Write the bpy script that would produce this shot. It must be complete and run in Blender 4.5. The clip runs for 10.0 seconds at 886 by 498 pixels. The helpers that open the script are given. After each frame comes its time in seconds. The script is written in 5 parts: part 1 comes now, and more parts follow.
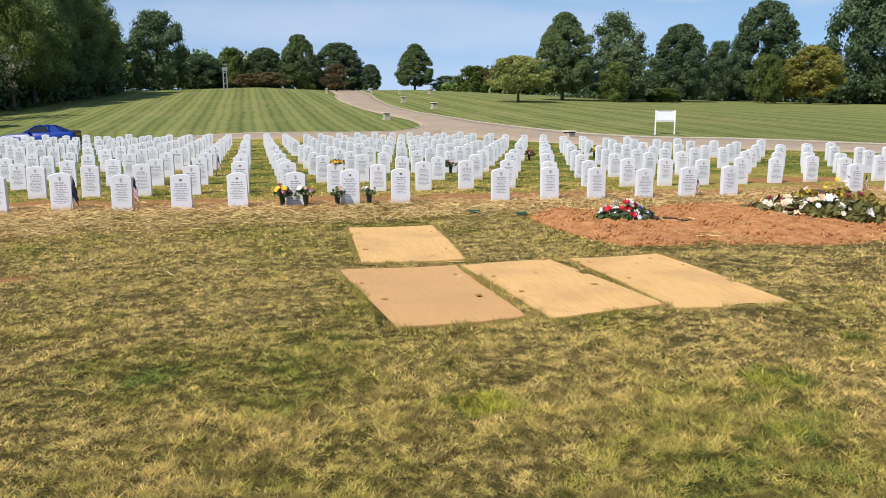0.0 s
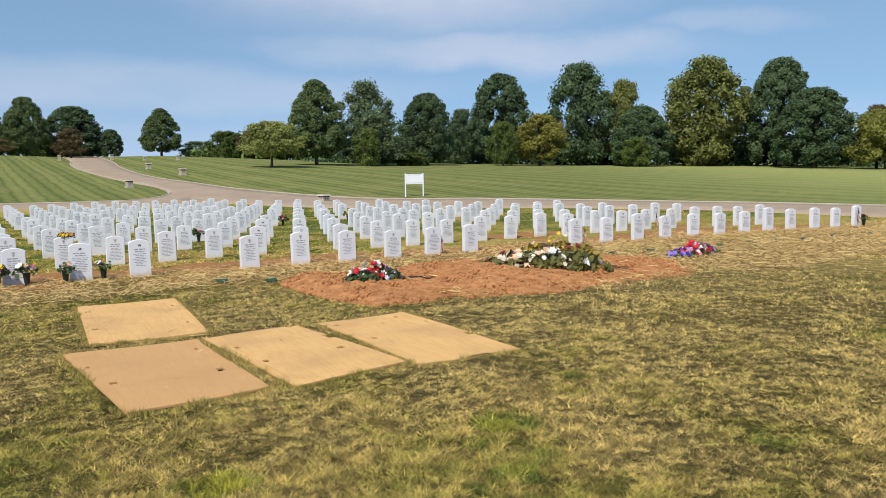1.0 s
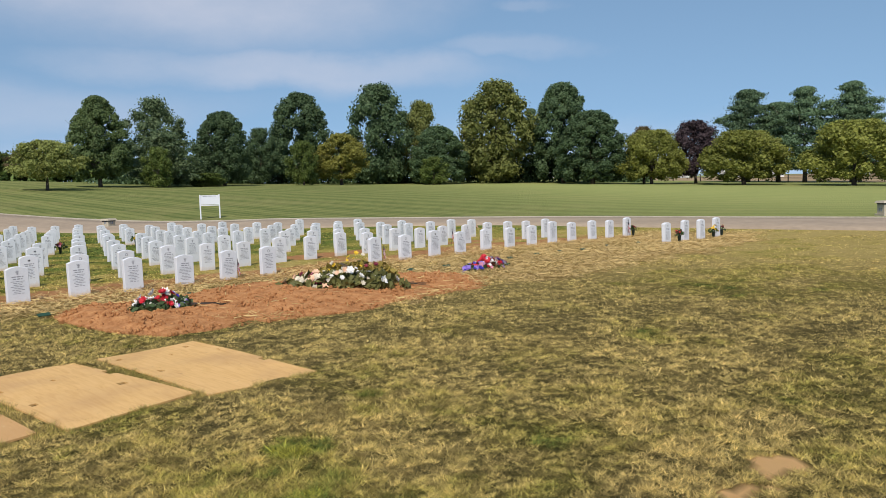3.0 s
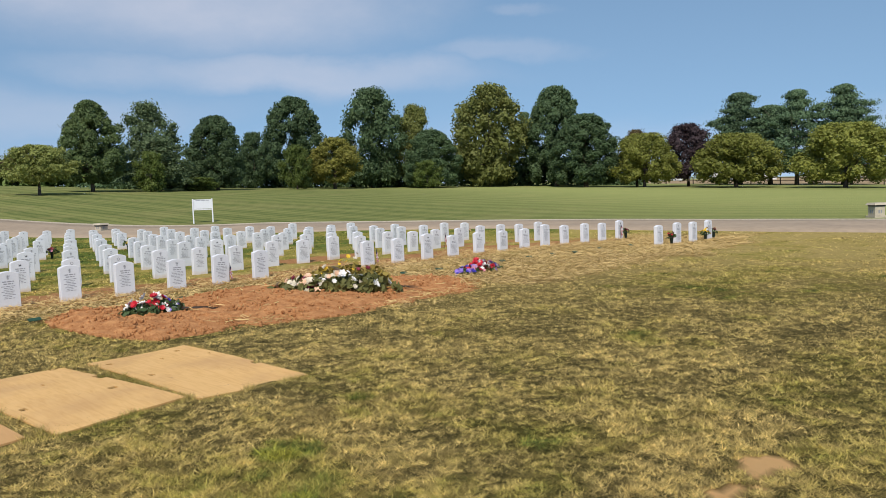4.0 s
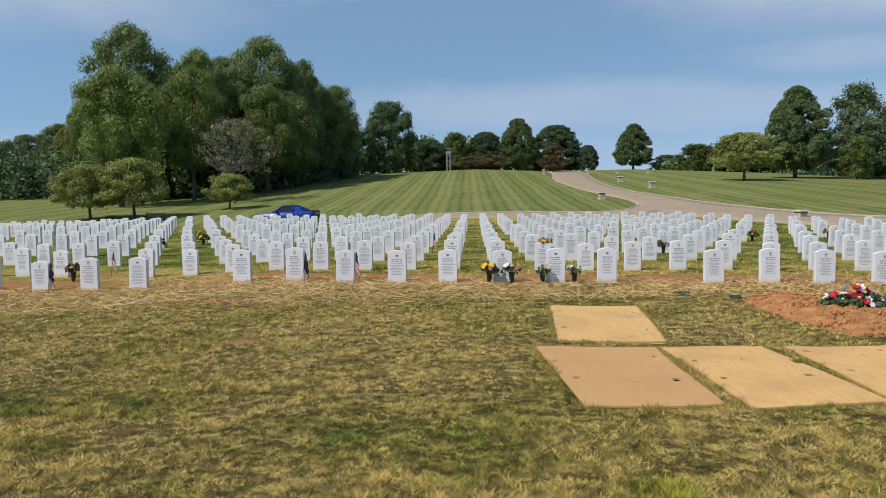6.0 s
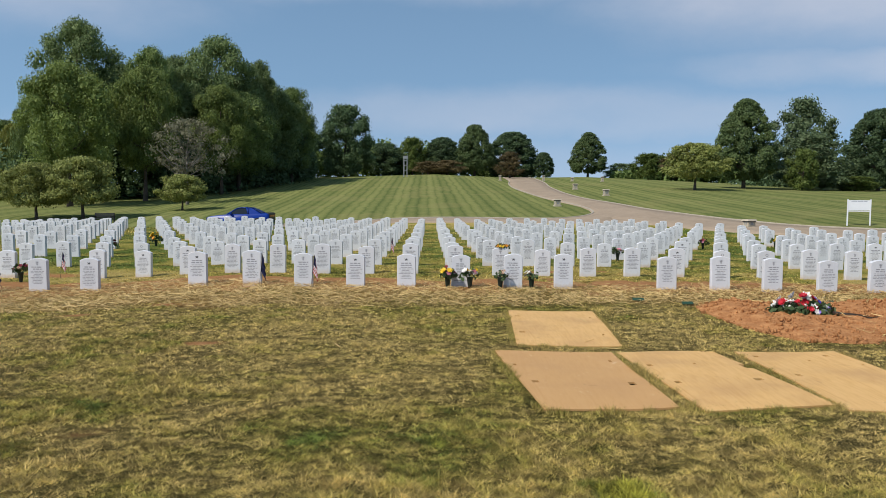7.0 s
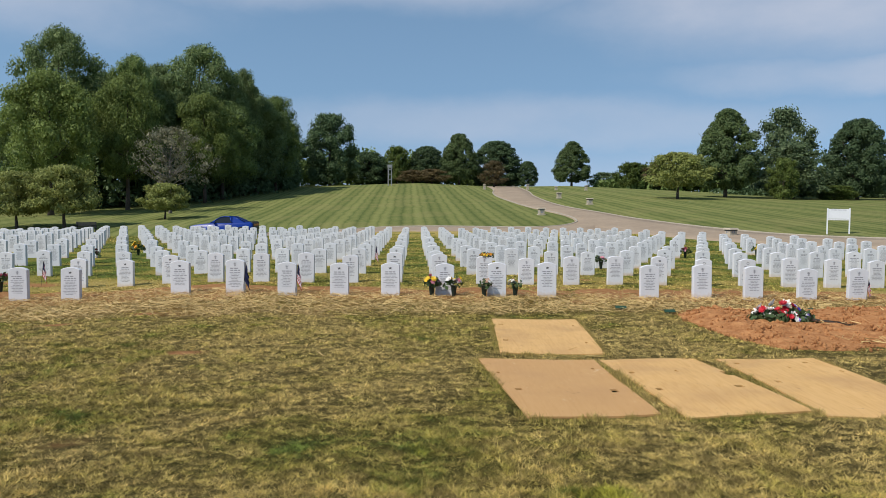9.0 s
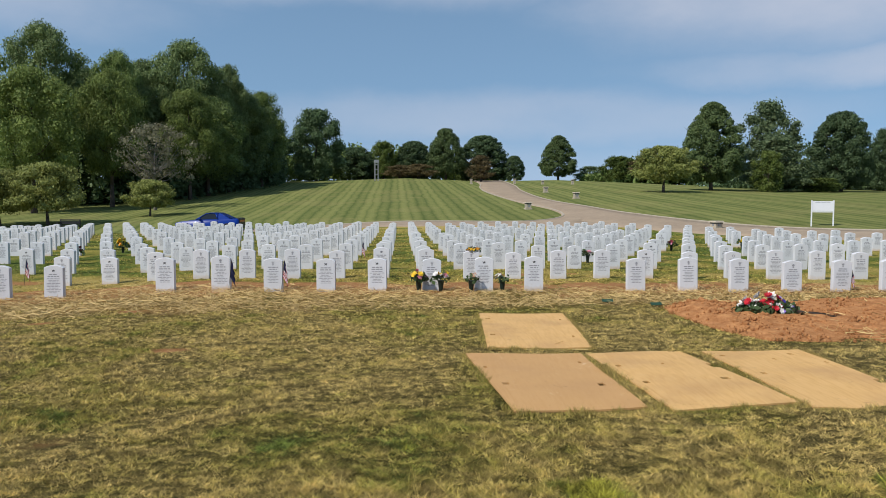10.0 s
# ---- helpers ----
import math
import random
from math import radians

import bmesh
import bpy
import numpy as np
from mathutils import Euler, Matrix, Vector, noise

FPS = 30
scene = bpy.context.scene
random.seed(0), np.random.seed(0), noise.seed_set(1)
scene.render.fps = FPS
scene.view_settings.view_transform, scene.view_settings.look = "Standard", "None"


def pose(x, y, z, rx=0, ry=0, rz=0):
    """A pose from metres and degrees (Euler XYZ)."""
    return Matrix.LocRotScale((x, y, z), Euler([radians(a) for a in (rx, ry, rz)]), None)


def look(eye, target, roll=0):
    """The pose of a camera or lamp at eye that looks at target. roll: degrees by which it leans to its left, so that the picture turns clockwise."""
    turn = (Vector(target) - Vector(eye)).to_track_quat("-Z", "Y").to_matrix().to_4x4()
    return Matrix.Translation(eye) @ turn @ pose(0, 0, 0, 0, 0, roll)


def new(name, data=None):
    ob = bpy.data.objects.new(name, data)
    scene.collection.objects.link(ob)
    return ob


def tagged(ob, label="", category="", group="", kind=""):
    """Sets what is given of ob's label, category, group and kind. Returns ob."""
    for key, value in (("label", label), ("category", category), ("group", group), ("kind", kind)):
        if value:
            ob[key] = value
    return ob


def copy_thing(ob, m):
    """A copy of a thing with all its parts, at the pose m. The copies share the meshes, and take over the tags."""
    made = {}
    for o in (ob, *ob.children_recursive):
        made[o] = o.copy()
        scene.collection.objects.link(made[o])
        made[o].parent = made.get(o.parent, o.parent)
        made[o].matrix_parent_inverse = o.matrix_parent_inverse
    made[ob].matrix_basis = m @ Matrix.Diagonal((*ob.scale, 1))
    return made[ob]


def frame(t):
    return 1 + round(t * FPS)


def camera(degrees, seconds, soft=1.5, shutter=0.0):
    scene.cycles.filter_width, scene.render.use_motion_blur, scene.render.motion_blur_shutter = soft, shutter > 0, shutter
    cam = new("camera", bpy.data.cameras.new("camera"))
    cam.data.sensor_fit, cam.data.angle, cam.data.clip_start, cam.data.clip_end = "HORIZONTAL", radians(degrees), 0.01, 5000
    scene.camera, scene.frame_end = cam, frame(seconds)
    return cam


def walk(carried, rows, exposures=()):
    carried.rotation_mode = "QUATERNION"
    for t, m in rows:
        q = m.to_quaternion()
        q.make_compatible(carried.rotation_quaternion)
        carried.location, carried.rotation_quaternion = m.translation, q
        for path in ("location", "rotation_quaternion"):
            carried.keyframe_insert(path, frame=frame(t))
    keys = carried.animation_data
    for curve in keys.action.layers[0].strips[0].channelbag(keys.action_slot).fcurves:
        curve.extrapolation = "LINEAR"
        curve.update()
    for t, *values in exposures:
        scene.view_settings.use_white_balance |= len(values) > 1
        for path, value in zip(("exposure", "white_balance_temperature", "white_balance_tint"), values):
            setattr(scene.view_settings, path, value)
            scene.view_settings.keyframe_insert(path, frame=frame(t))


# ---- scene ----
cam = camera(60.2, 10.0, soft=0.55)
PATH = [
    (0, (3.489, -13.322, 1.512), (3.888, -11.392, 1.171), -0.0),
    (0.2, (3.51, -13.321, 1.512), (4.123, -11.449, 1.167), 0.2),
    (0.5, (3.547, -13.353, 1.516), (4.384, -11.571, 1.165), -0.0),
    (0.7, (3.572, -13.365, 1.525), (4.492, -11.62, 1.198), -0.1),
    (1, (3.656, -13.401, 1.529), (4.637, -11.667, 1.346), -1.0),
    (1.2, (3.694, -13.4, 1.53), (4.707, -11.68, 1.4), -1.3),
    (1.5, (3.671, -13.379, 1.529), (4.736, -11.691, 1.407), -2.1),
    (2, (3.594, -13.342, 1.546), (4.881, -11.819, 1.393), -2.6),
    (2.2, (3.596, -13.358, 1.549), (4.925, -11.871, 1.391), -2.5),
    (3.3, (3.762, -13.538, 1.54), (5.201, -12.156, 1.399), -1.9),
    (3.5, (3.751, -13.558, 1.541), (5.226, -12.214, 1.401), -2.0),
    (4, (3.745, -13.519, 1.535), (5.145, -12.098, 1.397), -2.1),
    (4.2, (3.729, -13.479, 1.541), (4.961, -11.909, 1.407), -2.5),
    (4.3, (3.728, -13.467, 1.539), (4.834, -11.806, 1.408), -2.8),
    (4.5, (3.714, -13.454, 1.531), (4.51, -11.623, 1.414), -3.2),
    (4.7, (3.688, -13.44, 1.526), (4.174, -11.503, 1.414), -2.1),
    (5, (3.656, -13.446, 1.522), (3.929, -11.468, 1.412), -2.1),
    (5.2, (3.66, -13.448, 1.526), (3.825, -11.457, 1.416), -1.5),
    (5.5, (3.658, -13.464, 1.519), (3.594, -11.469, 1.395), -1.1),
    (6, (3.651, -13.466, 1.511), (3.498, -11.477, 1.376), -0.3),
    (6.2, (3.636, -13.472, 1.508), (3.545, -11.478, 1.38), -0.2),
    (7.5, (3.593, -13.537, 1.514), (3.565, -11.541, 1.394), 0.7),
    (8, (3.599, -13.537, 1.514), (3.59, -11.54, 1.402), 0.8),
    (8.5, (3.606, -13.535, 1.511), (3.607, -11.538, 1.409), 0.7),
    (9, (3.608, -13.547, 1.511), (3.611, -11.549, 1.412), 0.6),
    (9.5, (3.613, -13.532, 1.506), (3.62, -11.535, 1.403), 0.4),
    (10, (3.62, -13.525, 1.509), (3.656, -11.529, 1.397), 0.2),
]
walk(cam, [(t, look(eye, target, roll)) for t, eye, target, roll in PATH],
     exposures=[(0.0, 0.38, 6620, 14), (0.5, 0.35, 6620, 14), (1.0, 0.22, 6570, 12), (1.5, 0.13, 6550, 12), (2.0, 0.07, 6550, 12), (4.5, 0.06, 6550, 12), (5.5, 0.04, 6530, 11), (10.0, 0.0, 6530, 11)])

# ---- world, sun, exposure ----
SUN_AZ, SUN_EL = 233.0, 47.0
world = bpy.data.worlds.new("sky")
scene.world = world
world.use_nodes = True
wn, wl = world.node_tree.nodes, world.node_tree.links
wn.clear()
w_out = wn.new("ShaderNodeOutputWorld")
w_bg = wn.new("ShaderNodeBackground")
w_sky = wn.new("ShaderNodeTexSky")
w_sky.sky_type, w_sky.sun_disc = "NISHITA", False
w_sky.sun_elevation, w_sky.sun_rotation = radians(SUN_EL), radians(SUN_AZ)
w_sky.air_density, w_sky.dust_density, w_sky.ozone_density = 1.0, 0.1, 1.2
w_bg.inputs["Strength"].default_value = 0.10
# thin high cloud lying in banks: azimuth and elevation of the sky, frayed by streaked noise
w_co = wn.new("ShaderNodeTexCoord")
w_sep = wn.new("ShaderNodeSeparateXYZ")
wl.new(w_co.outputs["Generated"], w_sep.inputs[0])


def w_math(op, a, b=0.0, c=0.0):
    q = wn.new("ShaderNodeMath")
    q.operation = op
    for i, v in enumerate((a, b, c)):
        if isinstance(v, (int, float)):
            q.inputs[i].default_value = v
        else:
            wl.new(v, q.inputs[i])
    return q.outputs[0]


def w_noise(scale, detail, stretch, shift=0.0):
    mp, q = wn.new("ShaderNodeMapping"), wn.new("ShaderNodeTexNoise")
    mp.inputs["Scale"].default_value, mp.inputs["Location"].default_value = (1, 1, stretch), (shift, 0, 0)
    q.inputs["Scale"].default_value, q.inputs["Detail"].default_value, q.inputs["Roughness"].default_value = scale, detail, 0.58
    wl.new(w_co.outputs["Generated"], mp.inputs[0]); wl.new(mp.outputs[0], q.inputs["Vector"])
    return w_math("SUBTRACT", q.outputs["Fac"], 0.5)


w_az = w_math("MULTIPLY", w_math("ARCTAN2", w_sep.outputs["X"], w_sep.outputs["Y"]), 180 / math.pi)
w_el = w_math("MULTIPLY", w_math("ARCSINE", w_sep.outputs["Z"]), 180 / math.pi)
w_fray = w_noise(4.0, 7, 2.0)
w_az2 = w_math("ADD", w_az, w_math("MULTIPLY", w_noise(2.8, 6, 2.0, 4.0), 24))
w_el2 = w_math("ADD", w_el, w_math("MULTIPLY", w_fray, 4.2))
BANKS = [  # azimuth, elevation, half length, half height, slope, density
    # pale haze along the horizon, mixed in as one long bank
    (20, 0.5, 300, 5.0, 0.0, 0.6),
    (-38, 14.6, 25, 5.2, 0.0, 0.95), (-6, 16.2, 20, 2.6, 0.0, 0.7), (26, 14.6, 23, 5.0, -0.02, 1.0), (33, 9.2, 20, 1.7, -0.03, 0.8),
    # last three banks lie out of view, added to keep the upper sky's light
    (6, 6.4, 27, 2.6, 0.0, 0.6), (51, 10.2, 8, 0.9, 0.0, 0.4), (53, 12.9, 4, 0.6, 0.0, 0.35), (-20, 30, 70, 9.0, 0.05, 0.6), (120, 35, 60, 12, 0.0, 0.6), (-120, 30, 60, 12, 0.0, 0.5)]
w_sum = None
for b_az, b_el, b_len, b_hi, b_slope, b_den in BANKS:
    du = w_math("SUBTRACT", w_az2, b_az)
    dv = w_math("MULTIPLY", w_math("SUBTRACT", w_math("SUBTRACT", w_el2, b_el), w_math("MULTIPLY", du, b_slope)), 1 / b_hi)
    du = w_math("MULTIPLY", du, 1 / b_len)
    rr = w_math("SQRT", w_math("ADD", w_math("MULTIPLY", du, du), w_math("MULTIPLY", dv, dv)))
    sm = wn.new("ShaderNodeMapRange"); sm.interpolation_type = "SMOOTHSTEP"
    sm.inputs[1].default_value, sm.inputs[2].default_value, sm.inputs[3].default_value, sm.inputs[4].default_value = 0.3, 1.12, b_den, 0.0
    wl.new(rr, sm.inputs[0])
    w_sum = sm.outputs[0] if w_sum is None else w_math("MAXIMUM", w_sum, sm.outputs[0])
w_amt = w_math("MULTIPLY", w_sum, w_math("ADD", w_math("MULTIPLY", w_noise(6.5, 8, 1.8, 9.0), 0.75), 0.55))
w_mix = wn.new("ShaderNodeMix"); w_mix.data_type = "RGBA"
w_mix.inputs[7].default_value = (5.9, 6.25, 7.25, 1)
w_lift = wn.new("ShaderNodeVectorMath"); w_lift.operation = "MULTIPLY_ADD"   # a paler rim only low down, as in dry clear air
w_lift.inputs[1].default_value, w_lift.inputs[2].default_value = (1, 1, 0.8), (0, 0, 0.28)
w_nrm = wn.new("ShaderNodeVectorMath"); w_nrm.operation = "NORMALIZE"
wl.new(w_co.outputs["Generated"], w_lift.inputs[0]); wl.new(w_lift.outputs[0], w_nrm.inputs[0]); wl.new(w_nrm.outputs[0], w_sky.inputs["Vector"])
wl.new(w_amt, w_mix.inputs[0])
w_tone = wn.new("ShaderNodeMix"); w_tone.data_type, w_tone.blend_type = "RGBA", "MULTIPLY"
w_tone.inputs[0].default_value, w_tone.inputs[7].default_value = 1.0, (1.52, 1.63, 1.5, 1)
wl.new(w_sky.outputs[0], w_tone.inputs[6]); wl.new(w_tone.outputs[2], w_mix.inputs[6]); wl.new(w_mix.outputs[2], w_bg.inputs["Color"])
wl.new(w_bg.outputs[0], w_out.inputs[0])

sun_data = bpy.data.lights.new("sun", "SUN")
sun_data.energy, sun_data.angle, sun_data.color = 4.2, radians(0.55), (1.0, 0.94, 0.85)
sun_lamp = new("sun", sun_data)
_a, _e = radians(SUN_AZ), radians(SUN_EL)
sun_dir = Vector((math.sin(_a) * math.cos(_e), math.cos(_a) * math.cos(_e), math.sin(_e)))
sun_lamp.matrix_world = look(tuple(sun_dir * 60), (0, 0, 0))


# ---- plan ----
P, R, SKEW = 0.914, 2.44, -0.037          # grave spacing along a row, row to row, drift of the columns


def softplus(v, w):
    return w * np.logaddexp(0, np.asarray(v, float) / w)


def height(x, y):
    """Height of the lawn: level round the graves, rising to the hill and the far field."""
    x, y = np.asarray(x, float), np.asarray(y, float)
    y0 = np.interp(x, [-60, -25, 0, 12, 25, 45, 80], [56, 50, 35, 32, 16, 8, 2])
    s = np.interp(x, [-60, -25, 0, 20, 45, 80], [.07, .085, .08, .065, .05, .041])
    ye = y - softplus(y - 118, 6) * 1.1
    far = np.clip(x - 160, 0, 400) * 0.022 * np.clip((90 - y) / 60, 0, 1)
    dip = -0.45 * smooth(-x, -4, 11) * smooth(y, 28, 35) * (1 - smooth(y, 40, 46)) - 0.26 * smooth(-x, 10, 22) * smooth(y, 8, 20) * (1 - smooth(y, 40, 50))
    dip = dip - 0.07 * smooth(x, 20, 24.5) * (1 - smooth(x, 27, 30)) * (1 - smooth(y, 3, 8))
    dip = dip - 0.18 * smooth(-x, 0.4, 4.2) * (1 - smooth(y, 1, 14))
    return s * softplus(ye - y0, 5) + far + dip


_tab = np.random.RandomState(7).rand(64, 64)


def vnoise(x, y, size, seed=0):
    """Smooth value noise, 0 to 1."""
    x, y = np.asarray(x, float) / size + 17.3 * seed, np.asarray(y, float) / size + 9.1 * seed
    xi, yi = np.floor(x).astype(int), np.floor(y).astype(int)
    fx, fy = x - xi, y - yi
    fx, fy = fx * fx * (3 - 2 * fx), fy * fy * (3 - 2 * fy)
    t = lambda a, b: _tab[a % 64, b % 64]
    return (t(xi, yi) * (1 - fx) + t(xi + 1, yi) * fx) * (1 - fy) + (t(xi, yi + 1) * (1 - fx) + t(xi + 1, yi + 1) * fx) * fy


def smooth(v, a, b):
    v = np.clip((np.asarray(v, float) - a) / (b - a), 0, 1)
    return v * v * (3 - 2 * v)


# the edge of the straw towards the open lawn, and the bare soil of the two new graves
def straw_at(x, y):
    front = np.interp(x, [-12, 0, 5, 7, 9, 14, 16, 22, 27], [-3.0, -2.9, -2.1, -2.0, -5.0, -5.4, -5.6, -5.1, -3.6])
    n = vnoise(x, y, 0.9, 3) * 0.9 + vnoise(x, y, 0.25, 4) * 0.5 - 0.7
    s = smooth(y - front + n, -0.35, 0.35)
    back = -0.35 + 1.2 * vnoise(x, y, 2.2, 5)
    s = s * (1 - smooth(y - back, -0.5, 0.8)) * (1 - smooth(x + n, 26, 28.4))
    return s


def mound_h(x, y):
    n = vnoise(x, y, 0.8, 11) * 0.7 + vnoise(x, y, 0.22, 12) * 0.3 - 0.5
    cx = np.interp(x, [6.95, 7.6, 9, 12.2, 14.2], [0, .75, 1, .8, 0])
    yf = np.interp(x, [6.6, 7.5, 10, 12.5, 14.2], [-3.6, -5.1, -5.55, -5.4, -4.4])
    yb = np.interp(x, [6.6, 7.5, 9, 12, 14.2], [-2.1, -1.75, -1.8, -2.0, -3.0])
    e = smooth(y, yf - 0.15, yf + 1.5) * (1 - smooth(y, yb - 0.9, yb + 0.15)) * smooth(cx, 0, .9)
    return e * (0.15 + 0.05 * np.sin(x * 2.0 + 0.6)) + 0.07 * n * smooth(e, 0.02, 0.3)


def soil_at(x, y):
    n = vnoise(x, y, 0.7, 21) + 0.5 * vnoise(x, y, 0.2, 22)
    rows = np.exp(-((y - 0.5) / 1.15) ** 2) * 1.0 + np.exp(-((y - 3.1) / 0.7) ** 2) * 0.6 * smooth(vnoise(x, y, 3.0, 23), .35, .7)
    left = smooth(-x, 0, 2.5) * np.exp(-((y + 0.3) / 1.0) ** 2) * 0.4
    m = smooth(rows + left + (n - .75) * 0.8 * smooth(rows + left, 0, .25), 0.32, 0.6)
    mh = mound_h(x, y)
    m = np.maximum(m, smooth(mh + (n - .75) * 0.05 * smooth(mh, 0, .03), 0.012, 0.05))
    for px, py, r in ((-.6, -2.6, .45), (-1.4, -3.6, .3), (1.25, -8.8, .14), (.85, -5.55, .28), (1.3, -7.2, .1)):
        m = np.maximum(m, 1 - smooth(np.hypot((x - px) * 0.8, (y - py) * 1.5) + (n - .75) * .25, r * .5, r))
    return m * (1 - smooth(x, 24, 26))


def sand_at(x, y):
    """Small bare spots of dry sandy clay in the lawn."""
    n = vnoise(x, y, .12, 24) + .5 * vnoise(x, y, .05, 25)
    m = 0 * np.asarray(x, float)
    for px, py, r in ((7.83, -11.83, .17), (7.3, -11.86, .13)):
        m = np.maximum(m, 1 - smooth(np.hypot((x - px) * .75, (y - py) * 1.25) + (n - .75) * .2, r * .7, r * .9))
    return m


def dry_at(x, y):
    """1: brown grass, 0: green, in patches of several sizes."""
    d = vnoise(x, y, 2.6, 31) * 0.35 + smooth(vnoise(x, y, 0.8, 32), .25, .75) * 0.36 + vnoise(x, y, 0.22, 33) * 0.38
    d = d + 0.22 * np.exp(-((y + 6.2 - 0.12 * x) / 2.4) ** 2)
    d = d + 0.04 - 0.30 * smooth(y, 2.5, 7) + (0.22 * smooth(x, 3.8, 7.5) - 0.06 * smooth(-x, -2, 1)) * (1 - smooth(y, -3, 0))
    d = d + 0.3 * np.exp(-((y + 5.9) / .8) ** 2) * smooth(x, 8, 10) * (1 - smooth(x, 15, 19))
    d = d - 0.38 * smooth(vnoise(x, y, .36, 35) * .75 + vnoise(x, y, .1, 37) * .25, .70 - .1 * smooth(-x, -5, -1), .84 - .1 * smooth(-x, -5, -1)) * (1 - smooth(y, -3, 0))     # dark green weeds
    for px, py, r in ((8.55, -11.5, .4), (7.0, -11.5, .4), (7.7, -11.35, .3)):     # mats of dead grass
        d = d + 0.5 * (1 - smooth(np.hypot((x - px) * .7, y - py) + .2 * (vnoise(x, y, .12, 38) - .5), r * .3, r))
    for px, py, r in ((4.48, -9.52, .26), (6.32, -9.5, .34)):
        d = d - (1.4 if r < .3 else 0.7) * (1 - smooth(np.hypot(x - px, (y - py)) + .12 * (vnoise(x, y, .09, 36) - .5), r * .45, r * .85))
    return np.clip(d, -0.4, 1)


# the roads' middle lines and widths
MAIN_ROAD = [(31.9, -60, 6.2), (31.9, -8, 6.2), (31.9, 1.4, 6.1), (31.4, 7, 5.7), (29.7, 11, 5.2), (25.3, 17, 5.0), (21.2, 21.5, 4.8), (19.0, 25.5, 4.6),
             (17.5, 30, 4.6), (16.4, 34.5, 4.8), (15.6, 38.7, 4.6), (15.3, 43, 3.7), (14.8, 49, 3.1), (13.65, 57, 3.0), (12.9, 64, 3.4), (12.5, 72, 4.0), (12.4, 80, 4.4), (12.8, 89, 4.8), (13.1, 100, 4.4), (13.4, 120, 4.2), (17, 150, 4.2)]
SIDE_ROAD = [(-90, 34, 4.4), (-40, 36.0, 4.4), (-16, 36.8, 4.4), (0, 36.2, 4.2), (8, 35.3, 3.8), (13, 34.2, 3.8), (17.5, 30.5, 3.4)]
TURN_ROAD = [(2, 35.4, 3.4), (8, 35.5, 3.2), (12, 37.2, 3.4), (14.6, 40.6, 3.4), (15.1, 46, 3.0)]


# ---- materials ----
def material(name, base=(0.5, 0.5, 0.5), rough=0.8, metal=0.0, vary=0.25, scale=6.0, bump=0.0, bump_scale=40.0, base2=None, random=0.0, spec=0.35, coat=0.0):
    """A surface with two scales of variation, fine relief and a share of each object's own chance."""
    m = bpy.data.materials.new(name)
    m.use_nodes = True
    n, l = m.node_tree.nodes, m.node_tree.links
    b = n["Principled BSDF"]
    b.inputs["Roughness"].default_value, b.inputs["Metallic"].default_value = rough, metal
    b.inputs["Specular IOR Level"].default_value = spec
    b.inputs["Coat Weight"].default_value = coat
    co = n.new("ShaderNodeTexCoord")
    n1, n2 = n.new("ShaderNodeTexNoise"), n.new("ShaderNodeTexNoise")
    n1.inputs["Scale"].default_value, n2.inputs["Scale"].default_value = scale, scale * 7.3
    n1.inputs["Detail"].default_value, n2.inputs["Detail"].default_value = 4, 3
    l.new(co.outputs["Object"], n1.inputs["Vector"]); l.new(co.outputs["Object"], n2.inputs["Vector"])
    add = n.new("ShaderNodeMath"); add.operation = "ADD"
    l.new(n1.outputs["Fac"], add.inputs[0]); l.new(n2.outputs["Fac"], add.inputs[1])
    mr = n.new("ShaderNodeMapRange")
    mr.inputs[1].default_value, mr.inputs[2].default_value = 0.7, 1.3
    l.new(add.outputs[0], mr.inputs[0])
    mix = n.new("ShaderNodeMix"); mix.data_type = "RGBA"
    d = base2 or tuple(c * (1 - vary) for c in base)
    mix.inputs[6].default_value, mix.inputs[7].default_value = (*d, 1), (*base, 1)
    l.new(mr.outputs[0], mix.inputs[0])
    col = mix.outputs[2]
    if random:
        info, hs, mp = n.new("ShaderNodeObjectInfo"), n.new("ShaderNodeHueSaturation"), n.new("ShaderNodeMapRange")
        mp.inputs[3].default_value, mp.inputs[4].default_value = 1 - random, 1 + random
        l.new(info.outputs["Random"], mp.inputs[0]); l.new(mp.outputs[0], hs.inputs["Value"])
        l.new(col, hs.inputs["Color"]); col = hs.outputs[0]
    l.new(col, b.inputs["Base Color"])
    if bump:
        bn, bp = n.new("ShaderNodeTexNoise"), n.new("ShaderNodeBump")
        bn.inputs["Scale"].default_value, bn.inputs["Detail"].default_value = bump_scale, 4
        bp.inputs["Strength"].default_value, bp.inputs["Distance"].default_value = bump, 0.01
        l.new(co.outputs["Object"], bn.inputs["Vector"]); l.new(bn.outputs["Fac"], bp.inputs["Height"])
        l.new(bp.outputs[0], b.inputs["Normal"])
    return m


